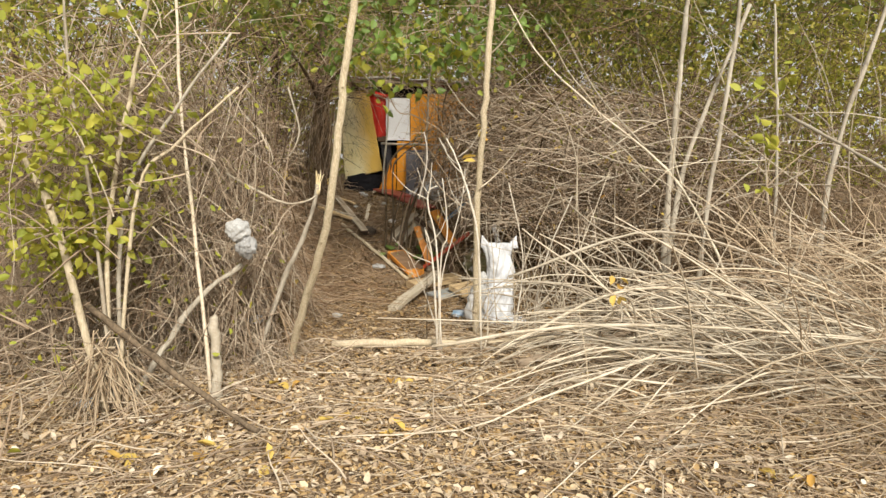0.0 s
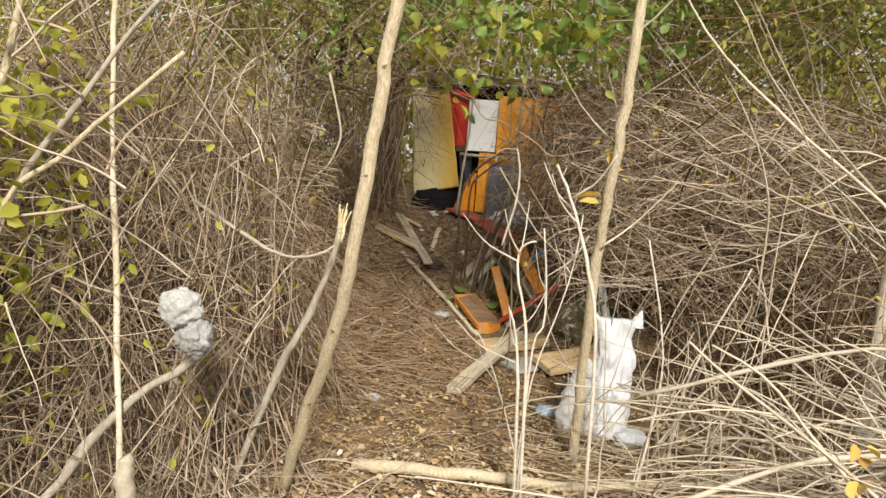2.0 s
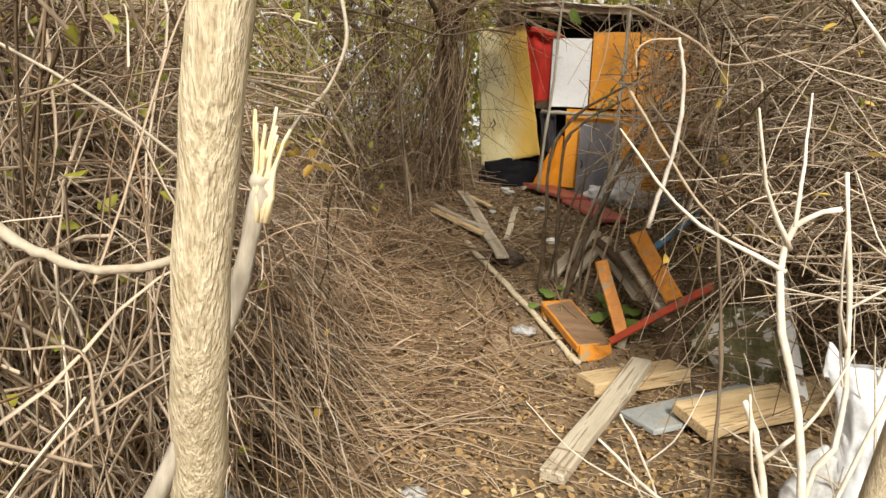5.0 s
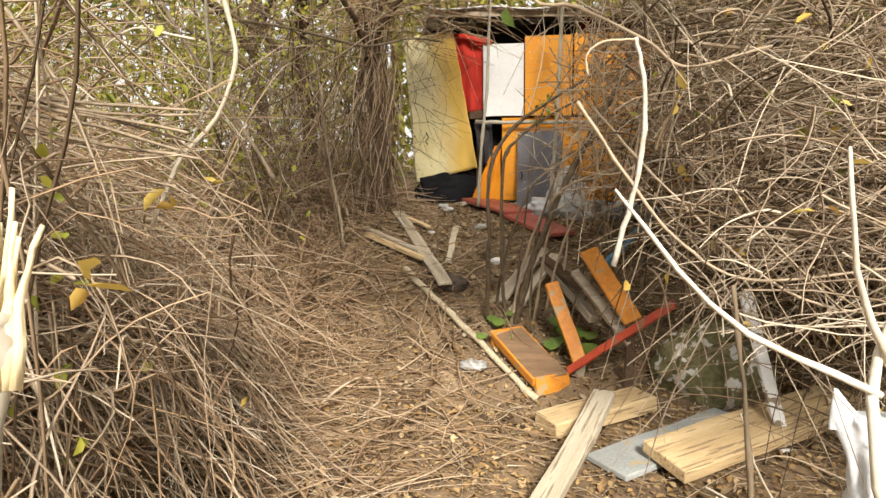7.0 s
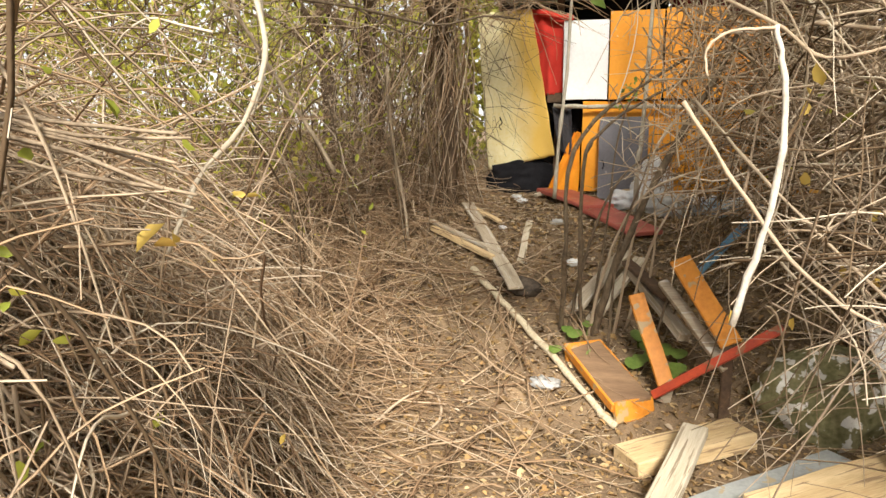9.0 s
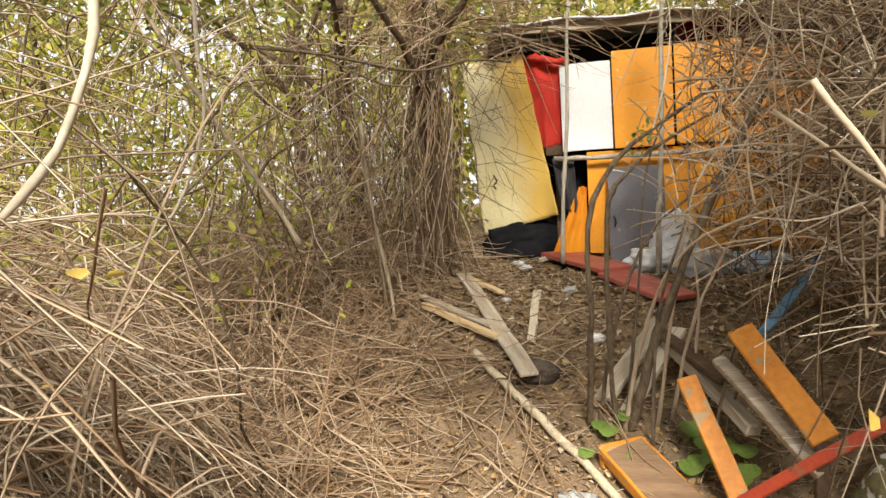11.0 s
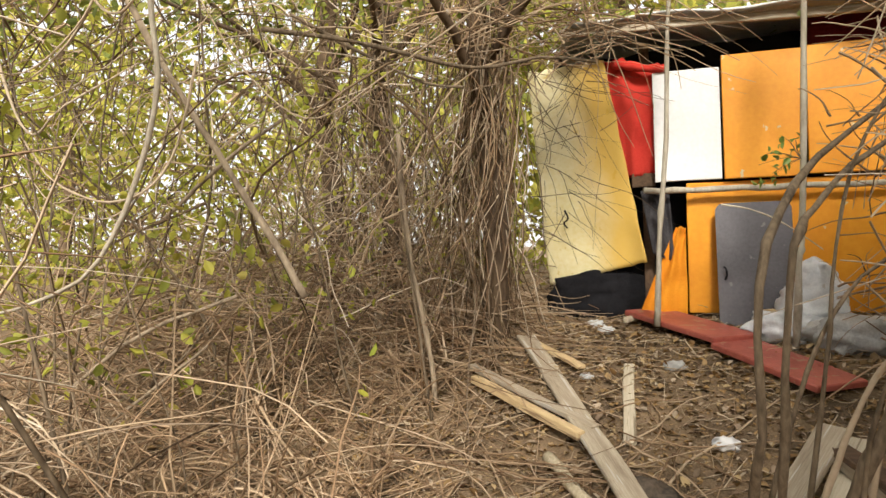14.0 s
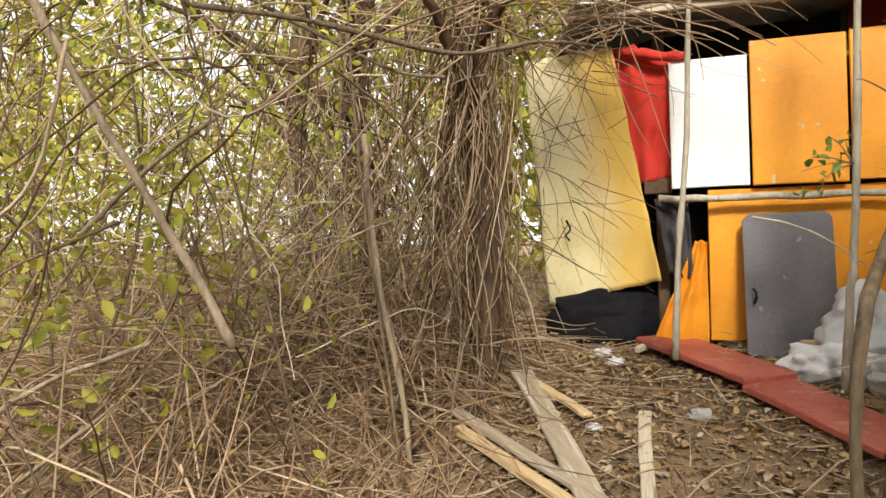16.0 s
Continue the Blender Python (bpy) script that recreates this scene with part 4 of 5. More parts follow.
# pale forked twigs by the sack
for pts, r in (([(-0.03, 5.0, 0.0), (-0.063, 4.95, 0.613), (-0.097, 4.95, 0.855), (-0.131, 4.95, 0.957)], 0.011), ([(0.0, 4.95, 0.0), (-0.03, 4.9, 0.645), (-0.065, 4.9, 0.966), (-0.109, 4.9, 1.136), (-0.1, 4.9, 1.25), (-0.04, 4.9, 1.28)], 0.01), ([(-0.02, 5.05, 0.0), (-0.011, 5.0, 0.746), (0.031, 5.0, 0.896), (0.022, 5.0, 1.115), (-0.008, 5.0, 1.333)], 0.008), ([(0.3, 5.0, 0.0), (0.257, 4.9, 0.885), (0.198, 4.9, 1.162), (0.154, 4.9, 1.309), (0.091, 4.9, 1.48), (0.02, 4.9, 1.62)], 0.012), ([(-0.04, 5.05, 0.0), (-0.004, 5.0, 0.593), (0.1, 5.0, 0.995), (0.141, 5.0, 1.198), (0.158, 5.0, 1.409)], 0.006), ([(-0.02, 5.4, 0.02), (-0.127, 5.4, 0.353), (-0.234, 5.4, 0.625), (-0.3, 5.4, 0.739)], 0.006), ([(0.55, 5.2, 0.0), (0.62, 5.2, 0.7), (0.5, 5.25, 1.3)], 0.009), ([(0.75, 5.5, 0.0), (0.8, 5.4, 0.6), (1.0, 5.3, 1.2)], 0.009)):
    tw = thing("pale_sapling", "bare bleached forked sapling by the sack", "sapling", pts[0], group="bare saplings")
    stem("stem", pts, r * 0.8, r * 0.45, M_BLEACH, tw, S=16, sides=7, knots=0.09)
    for k in range(3):
        o = np.array(pts[-2]) * (1 - 0.3 * k) + np.array(pts[-3]) * 0.3 * k
        w = rng.normal(0, 0.07, 2)
        stem("fork", [tuple(o), (o[0] + w[0], o[1] + w[1] * 0.5, o[2] + 0.08), (o[0] + w[0] * 1.7, o[1] + w[1], o[2] + 0.2)], r * 0.4, r * 0.18, M_BLEACH, tw, S=8, sides=5)
stem("dark_stalk", [(-0.12, 5.22, 0.0), (-0.121, 5.2, 0.499), (-0.126, 5.2, 0.924), (-0.163, 5.2, 1.231)], 0.0045, 0.003, M_STEM, None, "thin dark knotted stalk beside the way", "stalk", S=26, sides=6, knots=0.25)
# long bleached stems over the pile
pile = thing("brush_pile", "pile of long bleached stems bent over the ground", "brush pile", (1.6, 4.6, 0))
for pts, r in (([(0.42, 4.76, 0.1), (1.26, 4.62, 0.58), (2.15, 4.42, 0.55), (2.96, 4.19, 0.34)], 0.012), ([(0.5, 5.03, 0.6), (1.51, 4.87, 0.97), (2.43, 4.65, 0.74), (3.16, 4.4, 0.37)], 0.011), ([(-0.06, 4.5, 0.2), (0.82, 4.29, 0.4), (1.84, 4.1, 0.45), (2.82, 4.0, 0.39)], 0.013), ([(2.47, 4.99, 1.82), (2.69, 3.92, 1.35), (2.9, 3.4, 0.9)], 0.013), ([(2.54, 5.78, 0.12), (3.35, 4.88, 0.94)], 0.018), ([(1.1, 3.24, 0.02), (1.45, 3.3, 0.04), (1.75, 3.36, 0.03)], 0.012)):
    stem("long_stem", pts, r, r * 0.5, M_PALE, pile)
n = 330
p0 = spots(n, 1.2, 3.6, 3.9, 5.8, 0.0, 0.35)
P = keep_clear(arcs(p0, headings(n, (-1, 0.05, 0.42), (0.55, 0.4, 0.28)), rng.uniform(0.7, 2.3, n), rng.uniform(0.2, 0.55, n), 0.12, 12), low=0.5)
for q in P[:290]:
    r = 0.0072 * rng.uniform(0.5, 1.5)
    under("bent_stem", mesh_arrays("bent_stem", *tube_arrays(q[None], np.linspace(r, r * 0.4, 12)[None], 4), M_PALE), pile)
n = 500
P = keep_clear(arcs(spots(n, 0.4, 3.4, 2.9, 5.6, 0.0, 0.15), headings(n, (-0.3, -0.1, 0.12), (1, 0.6, 0.18)), rng.uniform(0.3, 1.1, n), 0.15, 0.2, 8), low=0.4)
strands("dry_twig_mass", P, 0.004, 0.0015, M_STRAW, pile)
stem("white_branch", [(2.3, 5.3, 0.4), (2.15, 5.36, 0.81), (1.79, 5.43, 1.39), (1.21, 5.5, 1.87), (0.75, 5.55, 2.3), (0.5, 5.6, 2.7)], 0.012, 0.005, M_PALE, pile)
stem("white_branch", [(1.57, 5.46, 1.61), (1.21, 5.51, 2.01), (0.93, 5.57, 2.5)], 0.007, 0.003, M_PALE, pile)
stem("white_branch", [(1.79, 5.43, 1.39), (1.3, 5.5, 1.5), (0.75, 5.5, 1.75)], 0.007, 0.003, M_PALE, pile)
for c, s in (((1.18, 4.32, 0.62), 6), ((2.02, 4.5, 1.95), 7), ((2.06, 4.45, 1.57), 7), ((2.2, 4.6, 1.7), 6), ((2.5, 5.0, 2.1), 8), ((2.1, 4.5, 1.3), 5)):
    leaves("yellow_foliage", np.array(c) + rng.normal(0, 0.04, (s, 3)), 0.085, M_DEADLEAF if c[2] < 1 else M_YLEAF, pile, "withered yellow leaves", wide=0.7)
for c in ((-1.54, 3.04), (-1.1, 3.17), (-0.25, 3.36), (1.63, 2.88), (-0.75, 3.0), (-0.5, 3.6), (-1.0, 4.2), (-0.3, 4.3), (1.0, 4.6)):
    P = spots(5, c[0] - 0.08, c[0] + 0.08, c[1] - 0.06, c[1] + 0.06, 0.02, 0.04)
    leaves("fallen_leaves", P, 0.1, M_DEADLEAF, None, "fallen withered yellow leaves on the litter", "leaves", flat=0.7, wide=0.5)

# ---- brush on the near side of the bend: the brown heap ----
heap = thing("brush_heap", "dense brown heap of dry vines beside the way", "brush", (-2.0, 6.0, 0))
n = 4800
y = rng.uniform(4.9, 7.3, n)
edge = np.interp(y, [4.9, 5.5, 6.5, 7.3], [-1.2, -1.3, -1.45, -1.9])
off = rng.uniform(0, 1, n) ** 0.8 * 2.0
top = np.clip(0.75 + 0.75 * off, 0, 1.75) * np.clip(1.35 - 0.17 * (y - 4.9), 0.8, 1.2)
p0 = np.stack([edge - off, y, top * rng.uniform(0.45, 1.0, n)], 1)
P = keep_clear(arcs(p0, headings(n, (0.45, -0.15, 0.1), (0.8, 0.7, 0.5)), rng.uniform(0.4, 1.3, n), rng.uniform(0.2, 0.8, n), 0.32, 10))
strands("vine_mass", P[::2], 0.0038, 0.0015, M_BROWN, heap)
strands("dry_vine_mass", P[1::2], 0.0038, 0.0015, M_DRY, heap)

n = 1000
p0 = np.stack([rng.uniform(-3.6, -1.3, n), rng.uniform(5.0, 6.3, n), rng.uniform(0.35, 1.75, n)], 1)
P = keep_clear(arcs(p0, headings(n, (0.5, 0.1, 0.05), (0.5, 0.5, 0.35)), rng.uniform(0.4, 1.2, n), rng.uniform(0.15, 0.6, n), 0.3, 10))
strands("pale_vine_mass", P[::2], 0.0036, 0.0014, M_DRY, heap)
strands("brown_vine_mass", P[1::2], 0.0036, 0.0014, M_BROWN, heap)
leaves("yellow_leaf", np.array([(-1.31, 5.76, 1.34), (-1.3, 5.77, 1.32), (-1.33, 5.75, 1.3)]), 0.06, M_DEADLEAF, heap, "withered yellow leaves", wide=0.5)
leaves("brown_foliage", on_strands(P, 60), 0.05, M_DEADLEAF, heap)
n = 700
p0 = np.stack([rng.uniform(-2.6, -1.2, n), rng.uniform(4.4, 5.6, n), rng.uniform(0.9, 2.4, n)], 1)
P = keep_clear(arcs(p0, headings(n, (0.1, -0.2, -0.5), (0.5, 0.4, 0.6)), rng.uniform(0.4, 1.3, n), rng.uniform(0.1, 0.5, n), 0.22, 9))
strands("hanging_twig_mass", P[::2], 0.004, 0.0015, M_DRY, heap)
strands("dark_hanging_twig_mass", P[1::2], 0.004, 0.0015, M_BACK, heap)
PN = P
n = 2400
p0 = np.stack([rng.uniform(-2.9, -1.12, n), rng.uniform(4.3, 5.15, n), rng.uniform(0.0, 1.6, n)], 1)
P = keep_clear(arcs(p0, headings(n, (0.05, -0.15, 0.2), (0.45, 0.35, 0.8)), rng.uniform(0.3, 1.1, n), rng.uniform(0.0, 0.5, n), 0.26, 9))
strands("ashen_twig_mass", P, 0.0034, 0.0013, M_ASH, heap, label="pale ashen twigs")
P = PN
q = on_strands(P, 700, 0.06)
leaves("green_foliage", q[q[:, 0] < -1.25], 0.045, M_YLEAF, heap, "sparse yellow-green leaves")
stem("curved_vine", [(-1.45, 4.55, 1.36), (-1.168, 4.55, 1.207), (-1.098, 4.55, 1.178), (-1.012, 4.55, 1.163), (-0.912, 4.57, 1.185), (-0.86, 4.6, 1.22)], 0.008, 0.005, M_PALE, heap)

stem("bowed_vine", [(-1.41, 6.2, 2.1), (-1.335, 6.2, 1.836), (-1.317, 6.2, 1.694), (-1.38, 6.18, 1.521), (-1.484, 6.15, 1.403), (-1.56, 6.1, 1.2)], 0.008, 0.006, M_PALE, heap)
for k in range(6):
    z = 1.53 + 0.03 * rng.normal()
    stem("bundled_stem", [(-2.3, 5.75, z + 0.05), (-1.75, 5.65, z + 0.04), (-1.4, 5.6, z + 0.02 * rng.normal()), (-1.15, 5.6 + 0.05 * rng.normal(), z - 0.06 + 0.03 * rng.normal())], 0.006, 0.003, M_OLDSTEM, heap, S=12, sides=5)

# ---- farther left: low tangle, climbing vines and light behind ----
tang = thing("low_tangle", "low tangle of dry vines over the bank", "brush", (-2.6, 8.8, 0.5))
n = 3000
y = rng.uniform(7.0, 11.2, n)
edge = np.interp(y, [7, 8.3, 9.2, 10.4, 11.2], [-1.7, -1.95, -1.95, -1.7, -1.6])
off = rng.uniform(0, 1, n) ** 1.2 * 2.4
p0 = np.stack([edge - off, y, ground_z(edge - off, y) + rng.uniform(0, 0.55, n) * np.clip(off * 1.5, 0.25, 1)], 1)
P = keep_clear(arcs(p0, headings(n, (0.3, -0.2, 0.2), (0.8, 0.7, 0.4)), rng.uniform(0.3, 1.1, n), rng.uniform(0.1, 0.6, n), 0.32, 9), low=0.3)
strands("vine_mass", P[::2], 0.004, 0.0015, M_BROWN, tang)
strands("dry_vine_mass", P[1::2], 0.004, 0.0015, M_BROWN, tang)
n = 420
P = arcs(spots(n, -2.4, -0.8, 6.2, 9.2, 0.01, 0.05), headings(n, (0.4, -0.3, 0.05), (0.8, 0.8, 0.06)), rng.uniform(0.3, 1.0, n), 0.05, 0.3, 9)
P[:, :, 2] = np.minimum(P[:, :, 2], ground_z(P[:, :, 0], P[:, :, 1]) + 0.09)
strands("ground_vine_mass", P, 0.0045, 0.002, M_BROWN, tang)
stem("coiled_vine", [(-1.62, 7.75, 0.05), (-1.5, 8.0, 0.12), (-1.36, 8.02, 0.12), (-1.3, 7.85, 0.06), (-1.35, 7.7, 0.04)], 0.008, 0.006, M_DRY, tang)

scr = thing("vine_thicket", "thicket of upright vines with small yellow-green leaves", "thicket", (-3.2, 9.5, 0.8))
n = 850
p0 = spots(n, -6.5, -2.0, 8.2, 12.5, 0.0, 2.6)
P = keep_clear(arcs(p0, headings(n, (0, 0, 0.3), (0.5, 0.5, 0.7)), rng.uniform(0.5, 1.6, n), rng.uniform(0, 0.4, n), 0.32, 9))
strands("vine_mass", P, 0.005, 0.0018, M_BACK, scr)
q = on_strands(P, 7500, 0.14)
leaves("foliage", q[(q[:, 1] > 9.0) & (q[:, 0] < -2.1)], 0.05, M_YLEAF, scr, "small yellow-green leaves")
n = 80
P = keep_clear(arcs(spots(n, -5.5, -2.1, 7.2, 11.5, 0.0, 0.1), headings(n, (0, 0, 1), (0.25, 0.25, 0.1)), rng.uniform(1.6, 3.0, n), 0.05, 0.3, 14))
for q in P:
    r = rng.uniform(0.0035, 0.009)
    under("upright_stem", mesh_arrays("upright_stem", *tube_arrays(q[None], np.linspace(r, r * 0.4, 14)[None], 5), M_STEM), scr)
n = 320
P = keep_clear(arcs(np.stack([rng.uniform(-3.6, -1.7, n), rng.uniform(9.0, 10.7, n), rng.uniform(1.0, 2.6, n)], 1), headings(n, (0.1, -0.1, 0), (1, 0.6, 0.5)), rng.uniform(0.3, 1.0, n), rng.uniform(0, 0.5, n), 0.4, 10))
strands("tangled_vine_mass", P, 0.004, 0.0016, M_DRY, scr)
stem("leaning_stem", [(-3.2, 8.6, 2.95), (-2.8, 8.6, 2.29), (-2.56, 8.6, 1.904), (-2.37, 8.6, 1.617), (-2.215, 8.6, 1.372), (-2.15, 8.6, 1.26)], 0.012, 0.014, M_OLDSTEM, scr)
for pts, r in (([(-3.5, 8.6, 0.7), (-3.15, 8.6, 0.938), (-2.851, 8.6, 1.126), (-2.428, 8.6, 1.267)], 0.012), ([(-3.3, 8.6, 0.6), (-2.977, 8.6, 0.799), (-2.558, 8.6, 1.086)], 0.01), ([(-2.993, 8.9, 1.568), (-2.622, 8.9, 1.835), (-2.365, 8.9, 1.977)], 0.013), ([(-2.04, 9.3, 1.937), (-2.011, 9.3, 1.481), (-1.915, 9.3, 0.945), (-1.88, 9.25, 0.75)], 0.017)):
    stem("dead_branch", pts, r * 0.8, r * 0.6, M_OLDSTEM, scr, S=18)
stem("arching_vine", [(-2.27, 8.0, 2.5), (-2.275, 8.0, 2.135), (-2.266, 8.0, 1.851), (-2.393, 8.0, 1.536), (-2.604, 8.0, 1.331), (-3.101, 8.0, 1.219)], 0.0095, 0.006, M_PALE, scr)

for k in range(12):
    x, y, z, w = rng.uniform(-3.4, -1.9), rng.uniform(8.0, 9.0), rng.uniform(1.7, 2.5), rng.uniform(0.3, 0.8)
    e = -1 if k % 2 else 1
    stem("arching_vine", [(x, y, z + 0.3), (x + e * 0.25 * w, y, z), (x + e * 0.6 * w, y - 0.05, z - 0.25 * w), (x + e * w, y - 0.1, z - 0.1 * w), (x + e * 1.5 * w, y, z + 0.25 * w)], rng.uniform(0.003, 0.006), 0.0025, M_DRY if k % 3 else M_ASH, scr, S=22, sides=5)
q = rng.normal(0, 1, (900, 3)) * (0.7, 0.5, 0.4) + (-3.4, 8.8, 1.35)
leaves("low_foliage", q[(q[:, 0] < -2.3) & (q[:, 2] > 0.7)], 0.055, M_FLEAF, scr, "greener leaves low in the thicket")
for cx, cy, r, nn, rad, lab in ((-1.8, 10.05, 0.075, 400, 0.22, "dark trunk wrapped in hanging dry vines"), (-2.6, 10.6, 0.07, 200, 0.3, "dark trunk with a curtain of dry vines"), (-3.3, 11.2, 0.08, 90, 0.4, "dark trunk behind hanging vines")):
    tr = thing("vine_tree", lab, "tree", (cx, cy, gz(cx, cy)), group="vine trees")
    stem("trunk", [(cx, cy, gz(cx, cy) - 0.05), (cx + 0.03, cy, 1.7), (cx - 0.05, cy + 0.05, 2.6), (cx + 0.1, cy + 0.1, 4.2)], r, r * 0.7, M_DARK, tr, S=24, sides=12)
    for k in range(5):
        a = k * 1.3 + cx
        stem("limb", [(cx, cy, 2.2 + 0.2 * k), (cx + 0.5 * math.cos(a), cy + 0.4 * math.sin(a) - 0.1, 2.6 + 0.22 * k), (cx + 1.4 * math.cos(a), cy + 1.1 * math.sin(a) - 0.2, 3.0 + 0.3 * k)], r * 0.45, r * 0.12, M_DARK, tr, S=12, sides=6)
    a, q = rng.uniform(0, 2 * np.pi, nn), rng.uniform(0.25, 1, nn) * rad
    p0 = np.stack([cx + q * np.cos(a), cy + q * np.sin(a) * 0.8, rng.uniform(1.7, 3.0, nn)], 1)
    P = keep_clear(arcs(p0, headings(nn, (0.08, -0.05, -1), (0.26, 0.26, 0.2)), rng.uniform(0.5, 1.7, nn), 0.0, 0.34, 12), top=2.2)
    strands("hanging_vine_mass", P[::3], 0.0045, 0.002, M_BROWN, tr)
    strands("pale_hanging_vine_mass", P[1::3], 0.004, 0.0018, M_DRY, tr)
    strands("dark_vine_mass", P[2::3], 0.0045, 0.002, M_BACK, tr)
for pts, r in (([(-1.2, 9.9, 2.32), (-1.44, 9.75, 2.33), (-1.74, 9.45, 2.24), (-2.13, 9.13, 2.31), (-2.5, 8.95, 2.36)], 0.012), ([(-1.75, 9.4, 2.14), (-1.94, 9.39, 2.18), (-2.22, 9.31, 2.33), (-2.5, 9.2, 2.5)], 0.009), ([(-2.1, 9.3, 2.7), (-2.02, 9.2, 1.85), (-1.94, 9.18, 1.2), (-1.87, 9.15, 0.7)], 0.007)):
    stem("bare_branch", pts, r * 0.6, r, M_STEM, scr, S=22)

# ---- stems before the shelter ----
ss = thing("grey_stem_shrub", "shrub of bare grey-brown stems on the bank", "shrub", (-0.7, 8.6, 0.36))
for pts, r, m in (([(-0.75, 8.6, 0.3), (-0.735, 8.42, 0.65), (-0.72, 8.28, 0.92), (-0.7, 8.27, 1.36), (-0.52, 8.53, 1.64), (-0.01, 9.21, 2.0), (0.3, 9.5, 2.4)], 0.016, M_STEM), ([(-0.57, 8.6, 0.3), (-0.51, 8.46, 0.62), (-0.4, 8.42, 0.95), (-0.14, 8.53, 1.51), (0.06, 8.7, 1.85), (0.2, 8.8, 2.2)], 0.024, M_STEM), ([(-0.64, 8.62, 0.32), (-0.645, 8.42, 0.8), (-0.635, 8.28, 1.35), (-0.55, 8.37, 1.51), (-0.31, 8.66, 1.69), (0.1, 8.8, 1.9)], 0.014, M_STEM), ([(-0.72, 8.62, 0.32), (-0.6, 8.55, 0.9), (-0.4, 8.6, 1.3), (0.1, 8.6, 1.6)], 0.01, M_STEM), ([(-0.6, 8.58, 0.32), (-0.5, 8.5, 0.8), (-0.3, 8.4, 1.2), (0.2, 8.2, 1.4)], 0.012, M_DRY)):
    stem("stem", pts, r, r * 0.4, m, ss, S=22)
for k in range(7):
    x, y, dx = rng.uniform(-0.6, -0.2), rng.uniform(8.4, 8.9), rng.uniform(0.2, 1.0)
    h = rng.uniform(0.9, 1.7)
    stem("thin_stem", [(x, y, gz(x, y) - 0.02), (x + 0.2 * dx, y - 0.05, 0.4 + 0.4 * h), (x + 0.55 * dx + 0.05 * rng.normal(), y - 0.1, 0.4 + 0.75 * h), (x + dx, y + 0.15 * rng.normal(), 0.4 + h)], rng.uniform(0.005, 0.011), 0.003, M_STEM if k % 3 else M_DRY, ss, S=16, sides=6)
n = 1050
p0 = np.stack([rng.uniform(-0.3, 1.6, n), rng.uniform(8.5, 9.6, n), rng.uniform(1.0, 2.5, n)], 1)
P = arcs(p0, headings(n, (0.1, 0, 0.3), (0.8, 0.5, 0.6)), rng.uniform(0.25, 0.9, n), rng.uniform(0, 0.4, n), 0.22, 9)
P = P[~((P[:, :, 0] < -0.38) & (P[:, :, 2] > 0.8)).any(axis=1)]
strands("twig_mass", P, 0.004, 0.0014, M_BROWN, ss)
n = 420
p0 = np.stack([rng.uniform(-0.5, 0.7, n), rng.uniform(7.3, 8.6, n), rng.uniform(1.2, 2.4, n)], 1)
Q = arcs(p0, headings(n, (0.1, 0, 0.1), (0.8, 0.4, 0.7)), rng.uniform(0.25, 0.8, n), rng.uniform(0, 0.4, n), 0.3, 9)
Q = Q[~((Q[:, :, 0] < -0.62) | (Q[:, :, 2] < 1.0)).any(axis=1)]
strands("fine_twig_mass", Q, 0.0032, 0.0012, M_DRY, ss)
# The same twigs set back, with shade put into their colour.
strands("shaded_twig_mass", P[::2] + (0.15, 0.2, 0.02), 0.004, 0.0014, M_BACK, ss)
n = 260
p0 = np.stack([rng.uniform(-2.1, -1.0, n), rng.uniform(9.7, 10.35, n), rng.uniform(2.4, 2.9, n)], 1)
P = arcs(p0, headings(n, (0.0, 0, 0.0), (1, 0.3, 0.35)), rng.uniform(0.25, 0.7, n), rng.uniform(0, 0.4, n), 0.25, 9)
over = thing("roof_vines", "dry vines trailing over the shelter's roof edge", "vines", (-1.2, 10.1, 2.3))
strands("vine_mass", P, 0.0042, 0.0015, M_BROWN, over)
n = 70
p0 = np.stack([rng.uniform(-1.75, -1.2, n), rng.uniform(10.25, 10.5, n), rng.uniform(1.5, 2.5, n)], 1)
P = arcs(p0, headings(n, (0.3, 0, -0.5), (0.8, 0.15, 0.6)), rng.uniform(0.15, 0.5, n), 0.2, 0.3, 8)
strands("fine_vine_mass", P, 0.0022, 0.001, M_DARK, over)
stem("slender_stem", [(-0.95, 10.25, 0.97), (-0.93, 10.25, 1.4), (-0.887, 10.26, 1.89), (-0.84, 10.26, 2.7), (-0.8, 10.3, 3.3)], 0.016, 0.011, M_GREYBARK, None, "slender grey stem standing before the shelter", "stem", group="stems before the shelter")
stem("slender_stem", [(-0.33, 10.0, 0.88), (-0.32, 9.9, 1.31), (-0.3, 9.91, 1.49), (-0.26, 9.94, 2.46), (-0.2, 10.0, 3.2)], 0.018, 0.012, M_GREYBARK, None, "slender grey stem standing before the shelter", "stem", group="stems before the shelter")
sp = thing("leafy_sprig", "small green sprig before the orange panel", "sprig", (-0.32, 9.85, 1.7))
P = arcs(np.array([[-0.3, 9.9, 1.78]] * 6), headings(6, (-0.5, 0, 0.25), (0.5, 0.2, 0.3)), rng.uniform(0.12, 0.25, 6), 0.2, 0.2, 7)
strands("sprig_twig_mass", P, 0.003, 0.0015, M_STEM, sp)
leaves("sprig_foliage", on_strands(P, 34, 0.015), 0.04, M_FRESH, sp)
stem("bowed_twig", [(-0.62, 10.2, 1.6), (-0.5, 10.15, 1.57), (-0.36, 10.1, 1.5), (-0.2, 10.0, 1.36)], 0.005, 0.003, M_PALE, None, "bowed bleached twig before the grey board", "twig", S=12, sides=5)
